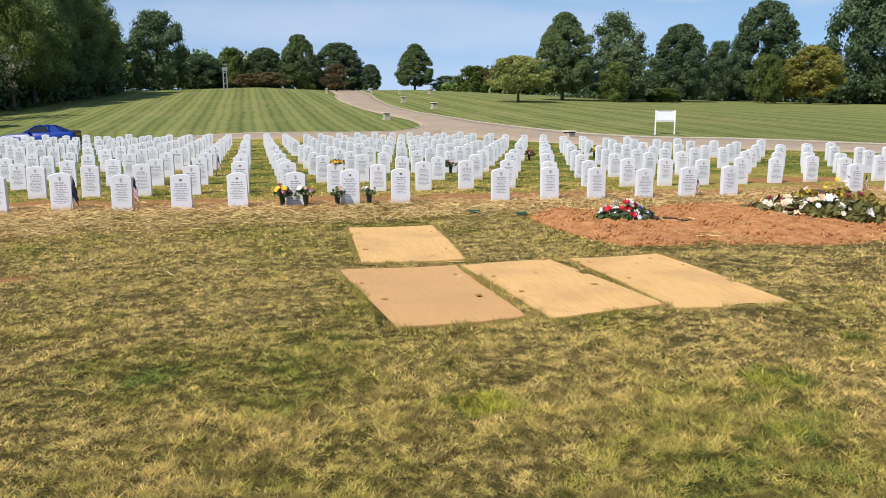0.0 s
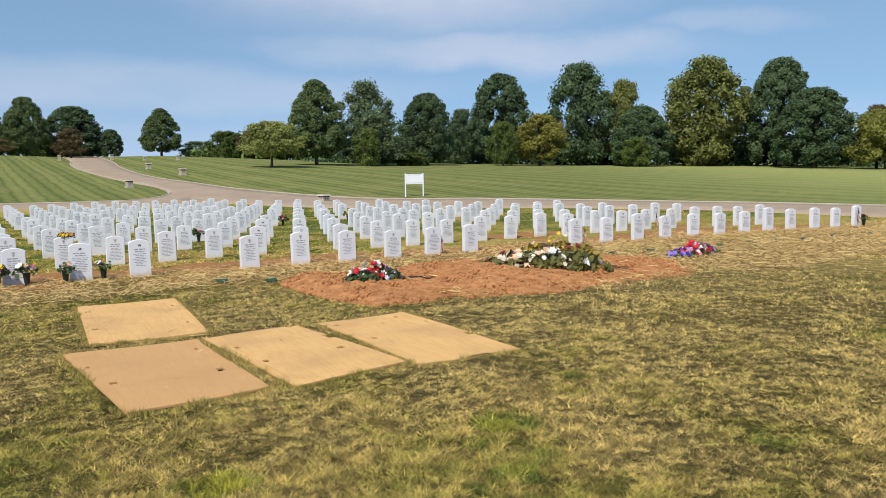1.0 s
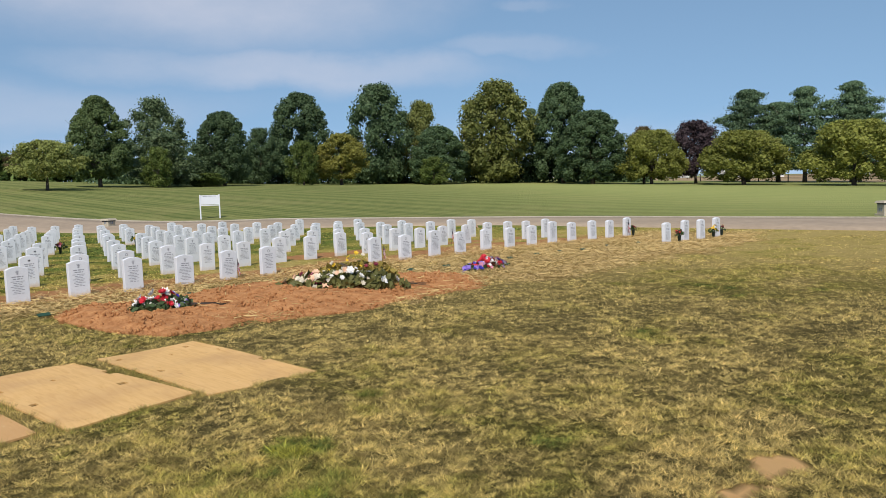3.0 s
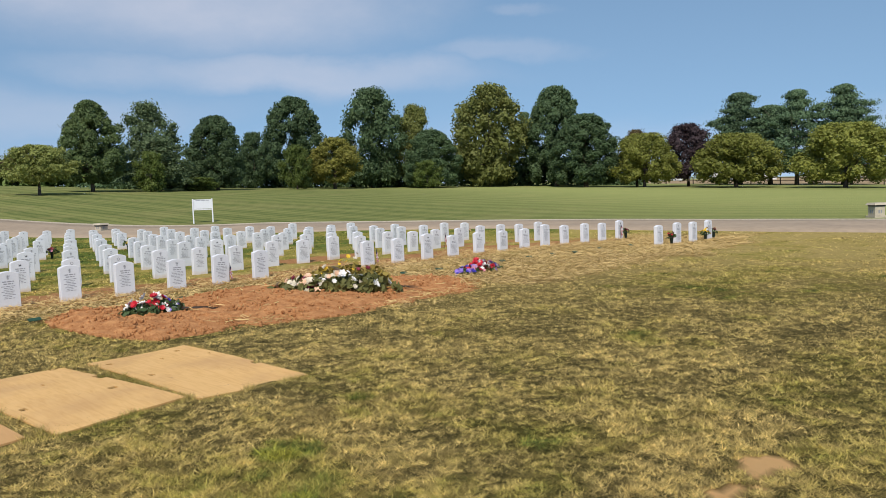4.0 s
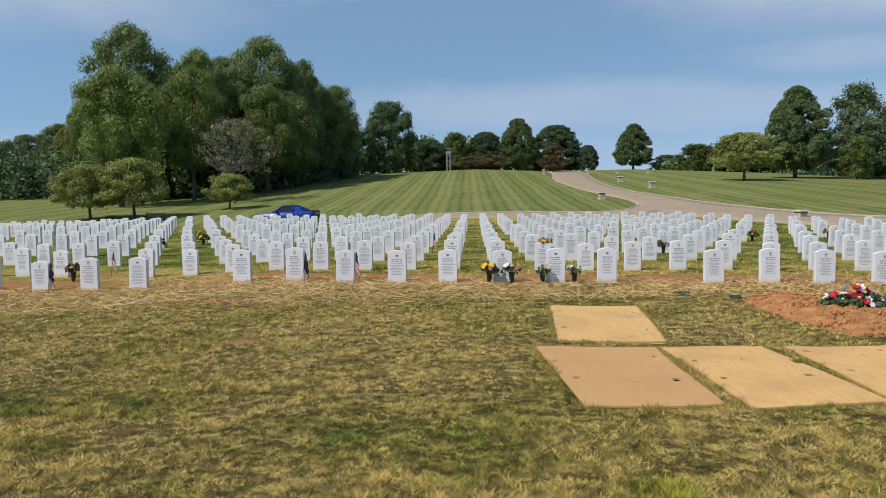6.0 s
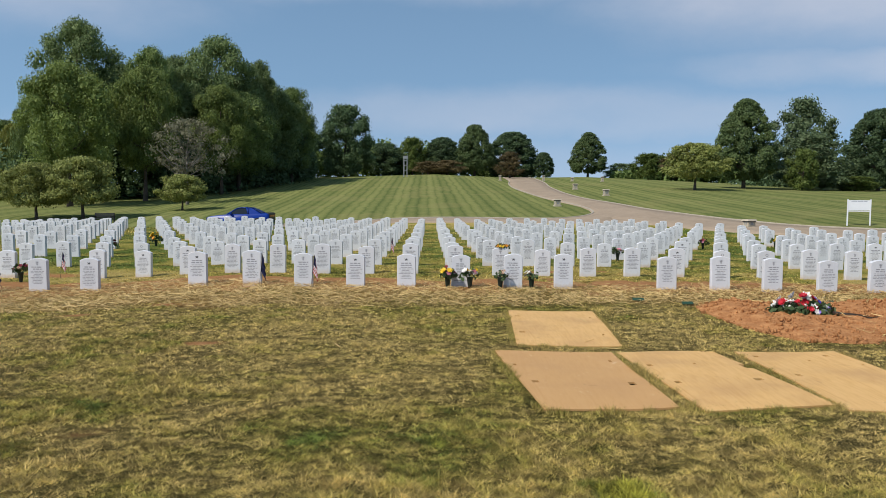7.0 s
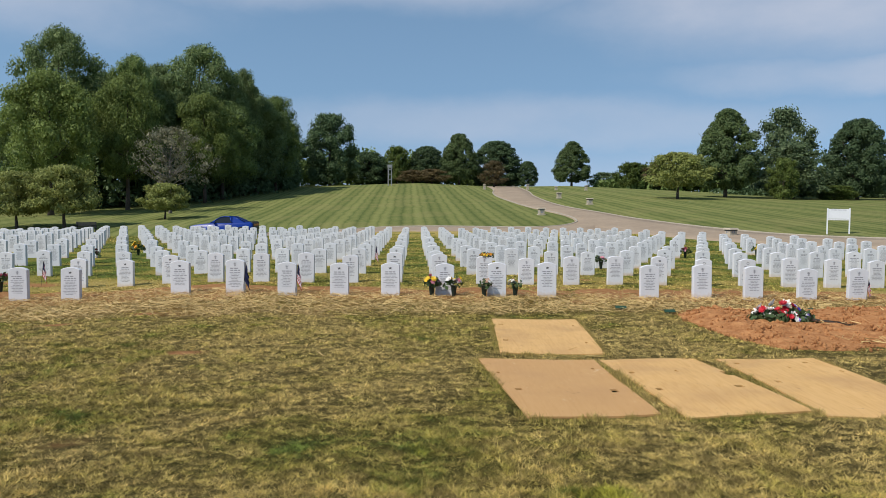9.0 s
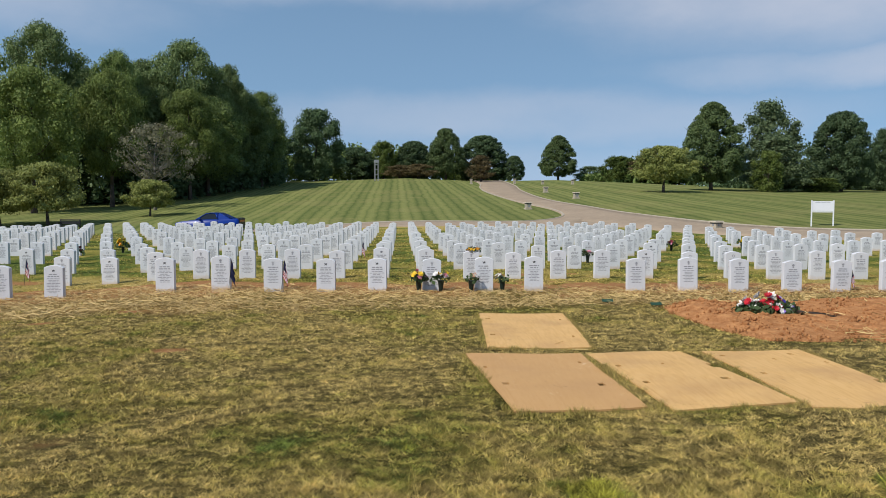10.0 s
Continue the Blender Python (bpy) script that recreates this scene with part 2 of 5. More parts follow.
def leaf_material(name, dark, light, trans=0.32):
    """Foliage: each leaf and each tree its own shade, some light passing through."""
    m = bpy.data.materials.new(name)
    m.use_nodes = True
    n, l = m.node_tree.nodes, m.node_tree.links
    b = n["Principled BSDF"]
    b.inputs["Roughness"].default_value, b.inputs["Specular IOR Level"].default_value = 0.6, 0.25
    geo, info = n.new("ShaderNodeNewGeometry"), n.new("ShaderNodeObjectInfo")
    co, big = n.new("ShaderNodeTexCoord"), n.new("ShaderNodeTexNoise")
    big.inputs["Scale"].default_value = 0.45
    l.new(co.outputs["Object"], big.inputs["Vector"])
    mad = n.new("ShaderNodeMath"); mad.operation = "MULTIPLY_ADD"; mad.inputs[1].default_value = 0.6
    sub = n.new("ShaderNodeMath"); sub.operation = "ADD"; sub.inputs[1].default_value = -0.15
    l.new(geo.outputs["Random Per Island"], mad.inputs[0]); l.new(big.outputs["Fac"], sub.inputs[0]); l.new(sub.outputs[0], mad.inputs[2])
    mix = n.new("ShaderNodeMix"); mix.data_type = "RGBA"
    mix.inputs[6].default_value, mix.inputs[7].default_value = (*dark, 1), (*light, 1)
    l.new(mad.outputs[0], mix.inputs[0])
    hs, mp = n.new("ShaderNodeHueSaturation"), n.new("ShaderNodeMapRange")
    mp.inputs[3].default_value, mp.inputs[4].default_value = 0.85, 1.15
    l.new(info.outputs["Random"], mp.inputs[0]); l.new(mp.outputs[0], hs.inputs["Value"]); l.new(mix.outputs[2], hs.inputs["Color"])
    l.new(hs.outputs[0], b.inputs["Base Color"])
    tr, ms = n.new("ShaderNodeBsdfTranslucent"), n.new("ShaderNodeMixShader")
    ms.inputs[0].default_value = trans
    l.new(hs.outputs[0], tr.inputs["Color"])
    out = n["Material Output"]
    l.new(b.outputs[0], ms.inputs[1]); l.new(tr.outputs[0], ms.inputs[2]); l.new(ms.outputs[0], out.inputs[0])
    return m


def ramp_node(n, stops):
    r = n.new("ShaderNodeValToRGB")
    e = r.color_ramp.elements
    e[0].position, e[0].color = stops[0][0], (*stops[0][1], 1)
    e[1].position, e[1].color = stops[-1][0], (*stops[-1][1], 1)
    for p, c in stops[1:-1]:
        k = e.new(p); k.color = (*c, 1)
    return r


GRASS_STOPS = [(0.0, (0.42, 0.39, 0.06)), (0.07, (0.36, 0.35, 0.055)), (0.14, (0.125, 0.175, 0.036)), (0.40, (0.345, 0.302, 0.066)), (0.66, (0.47, 0.372, 0.106)), (1.0, (0.56, 0.42, 0.150))]


def blade_material(name):
    m = bpy.data.materials.new(name)
    m.use_nodes = True
    n, l = m.node_tree.nodes, m.node_tree.links
    b = n["Principled BSDF"]
    b.inputs["Roughness"].default_value, b.inputs["Specular IOR Level"].default_value = 0.55, 0.2
    at = n.new("ShaderNodeAttribute"); at.attribute_name = "dry"
    r = ramp_node(n, GRASS_STOPS)
    geo, mp, hs = n.new("ShaderNodeNewGeometry"), n.new("ShaderNodeMapRange"), n.new("ShaderNodeHueSaturation")
    mp.inputs[3].default_value, mp.inputs[4].default_value = 0.4, 1.6
    age, mul = n.new("ShaderNodeAttribute"), n.new("ShaderNodeMath")
    age.attribute_name, mul.operation = "age", "MULTIPLY"
    l.new(geo.outputs["Random Per Island"], mp.inputs[0]); l.new(mp.outputs[0], mul.inputs[0]); l.new(age.outputs["Fac"], mul.inputs[1]); l.new(mul.outputs[0], hs.inputs["Value"])
    l.new(at.outputs["Fac"], r.inputs[0]); l.new(r.outputs[0], hs.inputs["Color"]); l.new(hs.outputs[0], b.inputs["Base Color"])
    tr, ms = n.new("ShaderNodeBsdfTranslucent"), n.new("ShaderNodeMixShader")
    ms.inputs[0].default_value = 0.3
    l.new(hs.outputs[0], tr.inputs["Color"])
    l.new(b.outputs[0], ms.inputs[1]); l.new(tr.outputs[0], ms.inputs[2]); l.new(ms.outputs[0], n["Material Output"].inputs[0])
    return m


def ground_material():
    m = bpy.data.materials.new("lawn_and_soil")
    m.use_nodes = True
    n, l = m.node_tree.nodes, m.node_tree.links
    b = n["Principled BSDF"]
    b.inputs["Roughness"].default_value, b.inputs["Specular IOR Level"].default_value = 1.0, 0.03

    def attr(k):
        a = n.new("ShaderNodeAttribute"); a.attribute_name = k
        return a.outputs["Fac"]

    def noi(s, d=4, rough=0.55):
        q = n.new("ShaderNodeTexNoise")
        q.inputs["Scale"].default_value, q.inputs["Detail"].default_value, q.inputs["Roughness"].default_value = s, d, rough
        l.new(co.outputs["Object"], q.inputs["Vector"])
        return q.outputs["Fac"]

    def math2(op, a, c, clamp=False):
        q = n.new("ShaderNodeMath"); q.operation = op; q.use_clamp = clamp
        for i, v in enumerate((a, c)):
            if isinstance(v, (int, float)):
                q.inputs[i].default_value = v
            else:
                l.new(v, q.inputs[i])
        return q.outputs[0]

    def mix(f, a, c):
        q = n.new("ShaderNodeMix"); q.data_type = "RGBA"
        l.new(f, q.inputs[0])
        for i, v in ((6, a), (7, c)):
            if isinstance(v, tuple):
                q.inputs[i].default_value = (*v, 1)
            else:
                l.new(v, q.inputs[i])
        return q.outputs[2]

    co = n.new("ShaderNodeTexCoord")
    fine, mid, broad = noi(90, 5, .7), noi(9, 6, .7), noi(0.7)
    # rough lawn round the graves
    dv = math2("ADD", attr("dry"), math2("MULTIPLY", math2("SUBTRACT", fine, 0.5), 0.9))
    dv = math2("ADD", dv, math2("MULTIPLY", math2("SUBTRACT", mid, 0.5), 0.8))
    r = ramp_node(n, GRASS_STOPS)
    l.new(math2("MAXIMUM", dv, 0.14), r.inputs[0])
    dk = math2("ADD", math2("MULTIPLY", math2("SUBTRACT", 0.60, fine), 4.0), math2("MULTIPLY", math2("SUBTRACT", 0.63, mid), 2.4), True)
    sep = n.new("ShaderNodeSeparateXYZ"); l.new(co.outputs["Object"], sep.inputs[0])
    # gap shade painted on the open lawn, less on the shorter turf between graves
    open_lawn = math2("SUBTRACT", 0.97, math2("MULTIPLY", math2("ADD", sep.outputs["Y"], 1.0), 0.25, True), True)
    shaded_thatch = math2("MULTIPLY", math2("ADD", math2("MULTIPLY", dk, 0.4), 0.6), math2("MAXIMUM", math2("MULTIPLY", open_lawn, attr("tall")), 0.3))
    # matted ground taken near black, so shade between the blades is painted in
    rough_lawn = mix(shaded_thatch, r.outputs[0], (0.034, 0.030, 0.011))
    # mown lawn with its stripes
    u = math2("ADD", attr("stripe"), math2("MULTIPLY", math2("SUBTRACT", noi(0.25, 2), 0.5), 0.7))
    w = math2("SUBTRACT", math2("MULTIPLY", math2("POWER", math2("ABSOLUTE", math2("SINE", math2("MULTIPLY", u, math.pi / 0.85), 0), 0), 0.55), 2.4), 1.7)
    w = math2("ADD", math2("MULTIPLY", w, 0.28), math2("MULTIPLY", math2("SINE", math2("MULTIPLY", u, 2 * math.pi / 3.1), 0), 0.19))
    w = math2("ADD", math2("ADD", w, 0.5), math2("MULTIPLY", math2("SUBTRACT", broad, 0.5), 0.5))
    w = math2("ADD", w, math2("MULTIPLY", math2("SUBTRACT", noi(3.5, 8, .9), 0.5), 2.3), True)
    mown = mix(w, (0.088, 0.116, 0.035), (0.225, 0.235, 0.080))
    mown = mix(math2("MULTIPLY", math2("GREATER_THAN", noi(0.16, 3), 0.57), math2("MULTIPLY", mid, 0.35)), mown, (0.30, 0.25, 0.11))
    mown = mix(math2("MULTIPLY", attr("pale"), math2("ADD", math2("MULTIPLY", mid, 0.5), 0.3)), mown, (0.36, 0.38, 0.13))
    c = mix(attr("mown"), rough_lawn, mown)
    # straw mulch, soil, far ploughland
    straw = ramp_node(n, [(0.3, (0.11, 0.07, 0.025)), (0.52, (0.25, 0.165, 0.065)), (0.75, (0.40, 0.28, 0.12))])
    l.new(math2("ADD", math2("MULTIPLY", fine, 0.6), math2("MULTIPLY", mid, 0.4)), straw.inputs[0])
    c = mix(attr("straw"), c, straw.outputs[0])
    soil = ramp_node(n, [(0.3, (0.25, 0.11, 0.042)), (0.55, (0.41, 0.21, 0.09)), (0.75, (0.55, 0.32, 0.155))])
    l.new(math2("ADD", math2("MULTIPLY", mid, 0.65), math2("MULTIPLY", fine, 0.35)), soil.inputs[0])
    c = mix(attr("soil"), c, soil.outputs[0])
    c = mix(attr("sand"), c, (0.70, 0.42, 0.18))
    c = mix(attr("field"), c, (0.30, 0.22, 0.13))
    l.new(c, b.inputs["Base Color"])
    bp = n.new("ShaderNodeBump")
    bp.inputs["Strength"].default_value, bp.inputs["Distance"].default_value = 0.9, 0.03
    l.new(math2("ADD", fine, mid), bp.inputs["Height"]); l.new(bp.outputs[0], b.inputs["Normal"])
    return m


def plywood_material():
    m = bpy.data.materials.new("weathered_plywood")
    m.use_nodes = True
    n, l = m.node_tree.nodes, m.node_tree.links
    b = n["Principled BSDF"]
    b.inputs["Roughness"].default_value, b.inputs["Specular IOR Level"].default_value = 0.7, 0.25
    co, info = n.new("ShaderNodeTexCoord"), n.new("ShaderNodeObjectInfo")
    mp = n.new("ShaderNodeMapping"); mp.inputs["Scale"].default_value = (9, 0.9, 1)
    g, st = n.new("ShaderNodeTexNoise"), n.new("ShaderNodeTexNoise")
    g.inputs["Scale"].default_value, g.inputs["Detail"].default_value, g.inputs["Distortion"].default_value = 3.0, 6, 1.2
    st.inputs["Scale"].default_value, st.inputs["Detail"].default_value = 1.7, 5
    l.new(co.outputs["Object"], mp.inputs[0]); l.new(mp.outputs[0], g.inputs["Vector"])
    vec = n.new("ShaderNodeVectorMath"); vec.operation = "ADD"
    l.new(co.outputs["Object"], vec.inputs[0]); l.new(info.outputs["Location"], vec.inputs[1]); l.new(vec.outputs[0], st.inputs["Vector"])
    r1 = ramp_node(n, [(0.3, (0.57, 0.33, 0.112)), (0.55, (0.64, 0.388, 0.148)), (0.8, (0.675, 0.42, 0.172))])
    r2 = ramp_node(n, [(0.45, (0, 0, 0)), (0.75, (0.6, 0.6, 0.6))])
    l.new(g.outputs["Fac"], r1.inputs[0]); l.new(st.outputs["Fac"], r2.inputs[0])
    mx = n.new("ShaderNodeMix"); mx.data_type = "RGBA"
    mx.inputs[7].default_value = (0.42, 0.24, 0.10, 1)
    l.new(r2.outputs[0], mx.inputs[0]); l.new(r1.outputs[0], mx.inputs[6])
    # one sheet is older and browner than the rest
    at = n.new("ShaderNodeAttribute"); at.attribute_name = "worn"
    m2 = n.new("ShaderNodeMix"); m2.data_type = "RGBA"
    m2.inputs[7].default_value = (0.46, 0.255, 0.105, 1)
    l.new(at.outputs["Fac"], m2.inputs[0]); l.new(mx.outputs[2], m2.inputs[6])
    sc = n.new("ShaderNodeTexNoise"); sc.inputs["Scale"].default_value, sc.inputs["Detail"].default_value = 5.0, 9
    sc.inputs["Roughness"].default_value, sc.inputs["Distortion"].default_value = 0.75, 1.5
    l.new(vec.outputs[0], sc.inputs["Vector"])
    r3 = ramp_node(n, [(0.60, (0, 0, 0)), (0.67, (0.7, 0.7, 0.7))])
    r4 = ramp_node(n, [(0.31, (0.6, 0.6, 0.6)), (0.37, (0, 0, 0))])
    l.new(sc.outputs["Fac"], r3.inputs[0]); l.new(sc.outputs["Fac"], r4.inputs[0])
    sm = n.new("ShaderNodeMath"); sm.operation = "MULTIPLY"
    l.new(r3.outputs[0], sm.inputs[0]); l.new(at.outputs["Fac"], sm.inputs[1])
    m3, m4 = n.new("ShaderNodeMix"), n.new("ShaderNodeMix")
    m3.data_type = m4.data_type = "RGBA"
    m3.inputs[7].default_value, m4.inputs[7].default_value = (0.72, 0.58, 0.40, 1), (0.22, 0.12, 0.045, 1)
    l.new(sm.outputs[0], m3.inputs[0]); l.new(m2.outputs[2], m3.inputs[6])
    l.new(r4.outputs[0], m4.inputs[0]); l.new(m3.outputs[2], m4.inputs[6])
    l.new(m4.outputs[2], b.inputs["Base Color"])
    bp = n.new("ShaderNodeBump"); bp.inputs["Strength"].default_value, bp.inputs["Distance"].default_value = 0.25, 0.004
    l.new(g.outputs["Fac"], bp.inputs["Height"]); l.new(bp.outputs[0], b.inputs["Normal"])
    return m


def marble_material():
    """White marble; some stones carry clay splashed up from the bare soil."""
    m = material("white_marble", (0.66, 0.665, 0.685), 0.55, vary=0.09, scale=5, bump=0.05, bump_scale=120, random=0.035)
    n, l = m.node_tree.nodes, m.node_tree.links
    b = n["Principled BSDF"]
    src = b.inputs["Base Color"].links[0].from_socket
    co, sep, noi, info = n.new("ShaderNodeTexCoord"), n.new("ShaderNodeSeparateXYZ"), n.new("ShaderNodeTexNoise"), n.new("ShaderNodeObjectInfo")
    noi.inputs["Scale"].default_value, noi.inputs["Detail"].default_value = 16, 5
    l.new(co.outputs["Object"], sep.inputs[0]); l.new(co.outputs["Object"], noi.inputs["Vector"])
    a, c, d = n.new("ShaderNodeMath"), n.new("ShaderNodeMath"), n.new("ShaderNodeMapRange")
    a.operation, c.operation = "MULTIPLY_ADD", "MULTIPLY"
    a.inputs[1].default_value = 0.22
    l.new(noi.outputs["Fac"], a.inputs[0])
    neg = n.new("ShaderNodeMath"); neg.operation = "MULTIPLY"; neg.inputs[1].default_value = -1.0
    l.new(sep.outputs["Z"], neg.inputs[0]); l.new(neg.outputs[0], a.inputs[2])
    d.inputs[1].default_value, d.inputs[2].default_value = 0.0, 0.12
    l.new(a.outputs[0], d.inputs[0])
    l.new(d.outputs[0], c.inputs[0]); l.new(info.outputs["Random"], c.inputs[1])
    mix = n.new("ShaderNodeMix"); mix.data_type = "RGBA"
    mix.inputs[7].default_value = (0.56, 0.42, 0.29, 1)
    l.new(c.outputs[0], mix.inputs[0]); l.new(src, mix.inputs[6]); l.new(mix.outputs[2], b.inputs["Base Color"])
    return m


M_GROUND = ground_material()
M_BLADE = blade_material("grass_blade")
M_PLY = plywood_material()
M_STRAW = leaf_material("straw", (0.27, 0.18, 0.062), (0.64, 0.46, 0.195), 0.1)
M_SOIL = material("red_clay", (0.50, 0.25, 0.105), 0.95, base2=(0.25, 0.10, 0.038), scale=7, bump=1.0, bump_scale=45, spec=0.05)
M_MARBLE = marble_material()
M_LETTER = material("engraved_grey", (0.33, 0.33, 0.35), 0.8, vary=0.3, scale=60)
M_EMBLEM = material("engraved_dark", (0.10, 0.10, 0.105), 0.8, vary=0.3, scale=60)
M_ROAD = material("tan_asphalt", (0.37, 0.285, 0.20), 0.9, vary=0.25, scale=0.5, bump=0.4, bump_scale=60, spec=0.2)
M_KERB = material("pale_concrete", (0.43, 0.37, 0.285), 0.85, vary=0.3, scale=1.2, bump=0.3)
M_PEDESTAL = material("limestone", (0.47, 0.41, 0.31), 0.85, vary=0.25, scale=5, bump=0.3)
M_DARK = material("dark_bronze", (0.05, 0.047, 0.045), 0.5, metal=0.4, vary=0.3)
M_BLACK = material("black_paint", (0.02, 0.02, 0.021), 0.5, vary=0.3)
M_WHITE = material("white_painted_metal", (0.68, 0.69, 0.71), 0.5, vary=0.06)
M_SIGNTEXT = material("sign_lettering", (0.22, 0.24, 0.28), 0.6)
M_BARK = material("bark", (0.115, 0.088, 0.066), 0.95, vary=0.5, scale=3, bump=0.8, bump_scale=14)
M_GREYBARK = material("grey_bark", (0.24, 0.215, 0.19), 0.95, vary=0.4, scale=3, bump=0.8, bump_scale=14)
M_CARBLUE = material("blue_car_paint", (0.0, 0.03, 0.24), 0.35, metal=0.0, vary=0.05, coat=0.05, spec=0.25)
M_GLASS = material("tinted_glass", (0.012, 0.014, 0.017), 0.06, vary=0.1, spec=0.6)
M_TYRE = material("rubber", (0.02, 0.02, 0.02), 0.8, vary=0.2)
M_CHROME = material("alloy", (0.55, 0.55, 0.57), 0.3, metal=0.9, vary=0.1)
M_LAMPRED = material("tail_lamp", (0.35, 0.01, 0.01), 0.2, vary=0.1)
M_GREENPLATE = material("green_plastic", (0.025, 0.075, 0.045), 0.55, vary=0.3)
M_FENCE = material("weathered_timber", (0.11, 0.09, 0.075), 0.9, vary=0.4, scale=3)
M_ROOF = material("grey_shingle", (0.20, 0.20, 0.21), 0.8, vary=0.25, scale=2)
M_SIDING = material("white_siding", (0.72, 0.71, 0.68), 0.7, vary=0.12, scale=1)
M_PANE = material("window_pane", (0.03, 0.035, 0.04), 0.1, vary=0.1, spec=0.6)
M_STEEL = material("galvanised_steel", (0.40, 0.40, 0.40), 0.5, metal=0.5, vary=0.2)
M_VASE = material("vase_plastic", (0.018, 0.03, 0.022), 0.45, vary=0.2)
M_WIRE = material("stem_dark", (0.05, 0.035, 0.025), 0.8)
FLOWER = {
    "red": material("petal_red", (0.55, 0.015, 0.03), 0.6, vary=0.3, random=0.2),
    "cream": material("petal_cream", (0.66, 0.58, 0.44), 0.7, vary=0.25, random=0.2),
    "white": material("petal_white", (0.80, 0.77, 0.72), 0.6, vary=0.12, random=0.1),
    "blue": material("petal_blue", (0.06, 0.05, 0.42), 0.6, vary=0.3, random=0.2),
    "violet": material("petal_violet", (0.25, 0.16, 0.55), 0.6, vary=0.3, random=0.2),
    "pink": material("petal_pink", (0.70, 0.28, 0.34), 0.6, vary=0.25, random=0.2),
    "yellow": material("petal_yellow", (0.80, 0.52, 0.03), 0.6, vary=0.2, random=0.15),
    "peach": material("petal_peach", (0.80, 0.50, 0.32), 0.6, vary=0.2, random=0.15),
    "maroon": material("petal_maroon", (0.20, 0.02, 0.035), 0.6, vary=0.3, random=0.2),
    "orange": material("petal_orange", (0.75, 0.30, 0.02), 0.6, vary=0.3, random=0.2),
}
L_FLOWER = leaf_material("bouquet_leaf", (0.02, 0.05, 0.015), (0.09, 0.13, 0.05), 0.15)
L_OLIVE = leaf_material("olive_foliage", (0.05, 0.055, 0.015), (0.20, 0.19, 0.06), 0.15)
L_DRIED = leaf_material("dried_foliage", (0.12, 0.09, 0.02), (0.36, 0.27, 0.06), 0.15)
M_FLAGRED = material("flag_red", (0.45, 0.02, 0.04), 0.8, vary=0.2)
M_FLAGWHITE = material("flag_white", (0.75, 0.74, 0.73), 0.8, vary=0.1)
M_FLAGBLUE = material("flag_navy", (0.008, 0.011, 0.052), 0.8, vary=0.3)
LEAF = {
    "maple": leaf_material("leaf_maple", (0.062, 0.104, 0.034), (0.205, 0.275, 0.078)),
    "dark": leaf_material("leaf_dark_maple", (0.042, 0.072, 0.027), (0.135, 0.185, 0.066)),
    "deep": leaf_material("leaf_deep_green", (0.037, 0.072, 0.032), (0.114, 0.170, 0.074)),
    "oak": leaf_material("leaf_oak", (0.064, 0.100, 0.026), (0.21, 0.265, 0.066)),
    "tall": leaf_material("leaf_tall_oak", (0.060, 0.100, 0.036), (0.205, 0.268, 0.098)),
    "turning": leaf_material("leaf_turning", (0.090, 0.108, 0.020), (0.29, 0.30, 0.062)),
    "apple": leaf_material("leaf_pale_olive", (0.13, 0.15, 0.036), (0.36, 0.39, 0.115)),
    "pale": leaf_material("leaf_grey_green", (0.056, 0.095, 0.042), (0.175, 0.231, 0.109)),
    "olive": leaf_material("leaf_olive", (0.075, 0.092, 0.020), (0.22, 0.235, 0.068)),
    "gold": leaf_material("leaf_gold", (0.085, 0.088, 0.016), (0.25, 0.235, 0.05)),
    "lime": leaf_material("leaf_lime", (0.05, 0.085, 0.017), (0.15, 0.195, 0.045)),
    "rust": leaf_material("leaf_rust", (0.075, 0.06, 0.025), (0.18, 0.135, 0.06)),
    "purple": leaf_material("leaf_purple", (0.028, 0.020, 0.022), (0.087, 0.059, 0.063)),
    "pine": leaf_material("needles", (0.034, 0.068, 0.034), (0.110, 0.170, 0.082), 0.1),
    "bare": leaf_material("sparse_grey_leaf", (0.09, 0.09, 0.055), (0.25, 0.24, 0.15)),
}


# ---- mesh helpers ----
def np_mesh(name, verts, faces, mat, smooth_shade=False):
    """A mesh from arrays: verts n x 3, faces m x 3 or m x 4."""
    verts, faces = np.asarray(verts, np.float32), np.asarray(faces, np.int32)
    me = bpy.data.meshes.new(name)
    k = faces.shape[1]
    me.vertices.add(len(verts)); me.vertices.foreach_set("co", verts.ravel())
    me.loops.add(faces.size); me.loops.foreach_set("vertex_index", faces.ravel())
    me.polygons.add(len(faces))
    me.polygons.foreach_set("loop_start", np.arange(0, faces.size, k, dtype=np.int32))
    me.polygons.foreach_set("use_smooth", np.full(len(faces), smooth_shade))
    me.materials.append(mat)
    me.update(calc_edges=True)
    return me


def set_attr(me, name, values):
    a = me.attributes.new(name, "FLOAT", "POINT")
    a.data.foreach_set("value", np.asarray(values, np.float32).ravel())


def part(name, bm, mat, parent=None, label="", shade=False):
    """Links a bmesh as one mesh object, under a thing or a part if one is given."""
    me = bpy.data.meshes.new(name)
    if shade:
        for f in bm.faces:
            f.smooth = True
    bm.to_mesh(me); bm.free()
    for m in (mat if isinstance(mat, (list, tuple)) else [mat]):
        me.materials.append(m)
    return place(name, me, parent, label)


def place(name, me, parent=None, label="", m=None):
    ob = new(name, me)
    if parent is not None:
        ob.parent = parent
    if label:
        ob["label"] = label
    if m is not None:
        ob.matrix_basis = m
    return ob


def empty(name, m=None):
    ob = new(name)
    ob.empty_display_size = 0.2
    if m is not None:
        ob.matrix_basis = m
    return ob


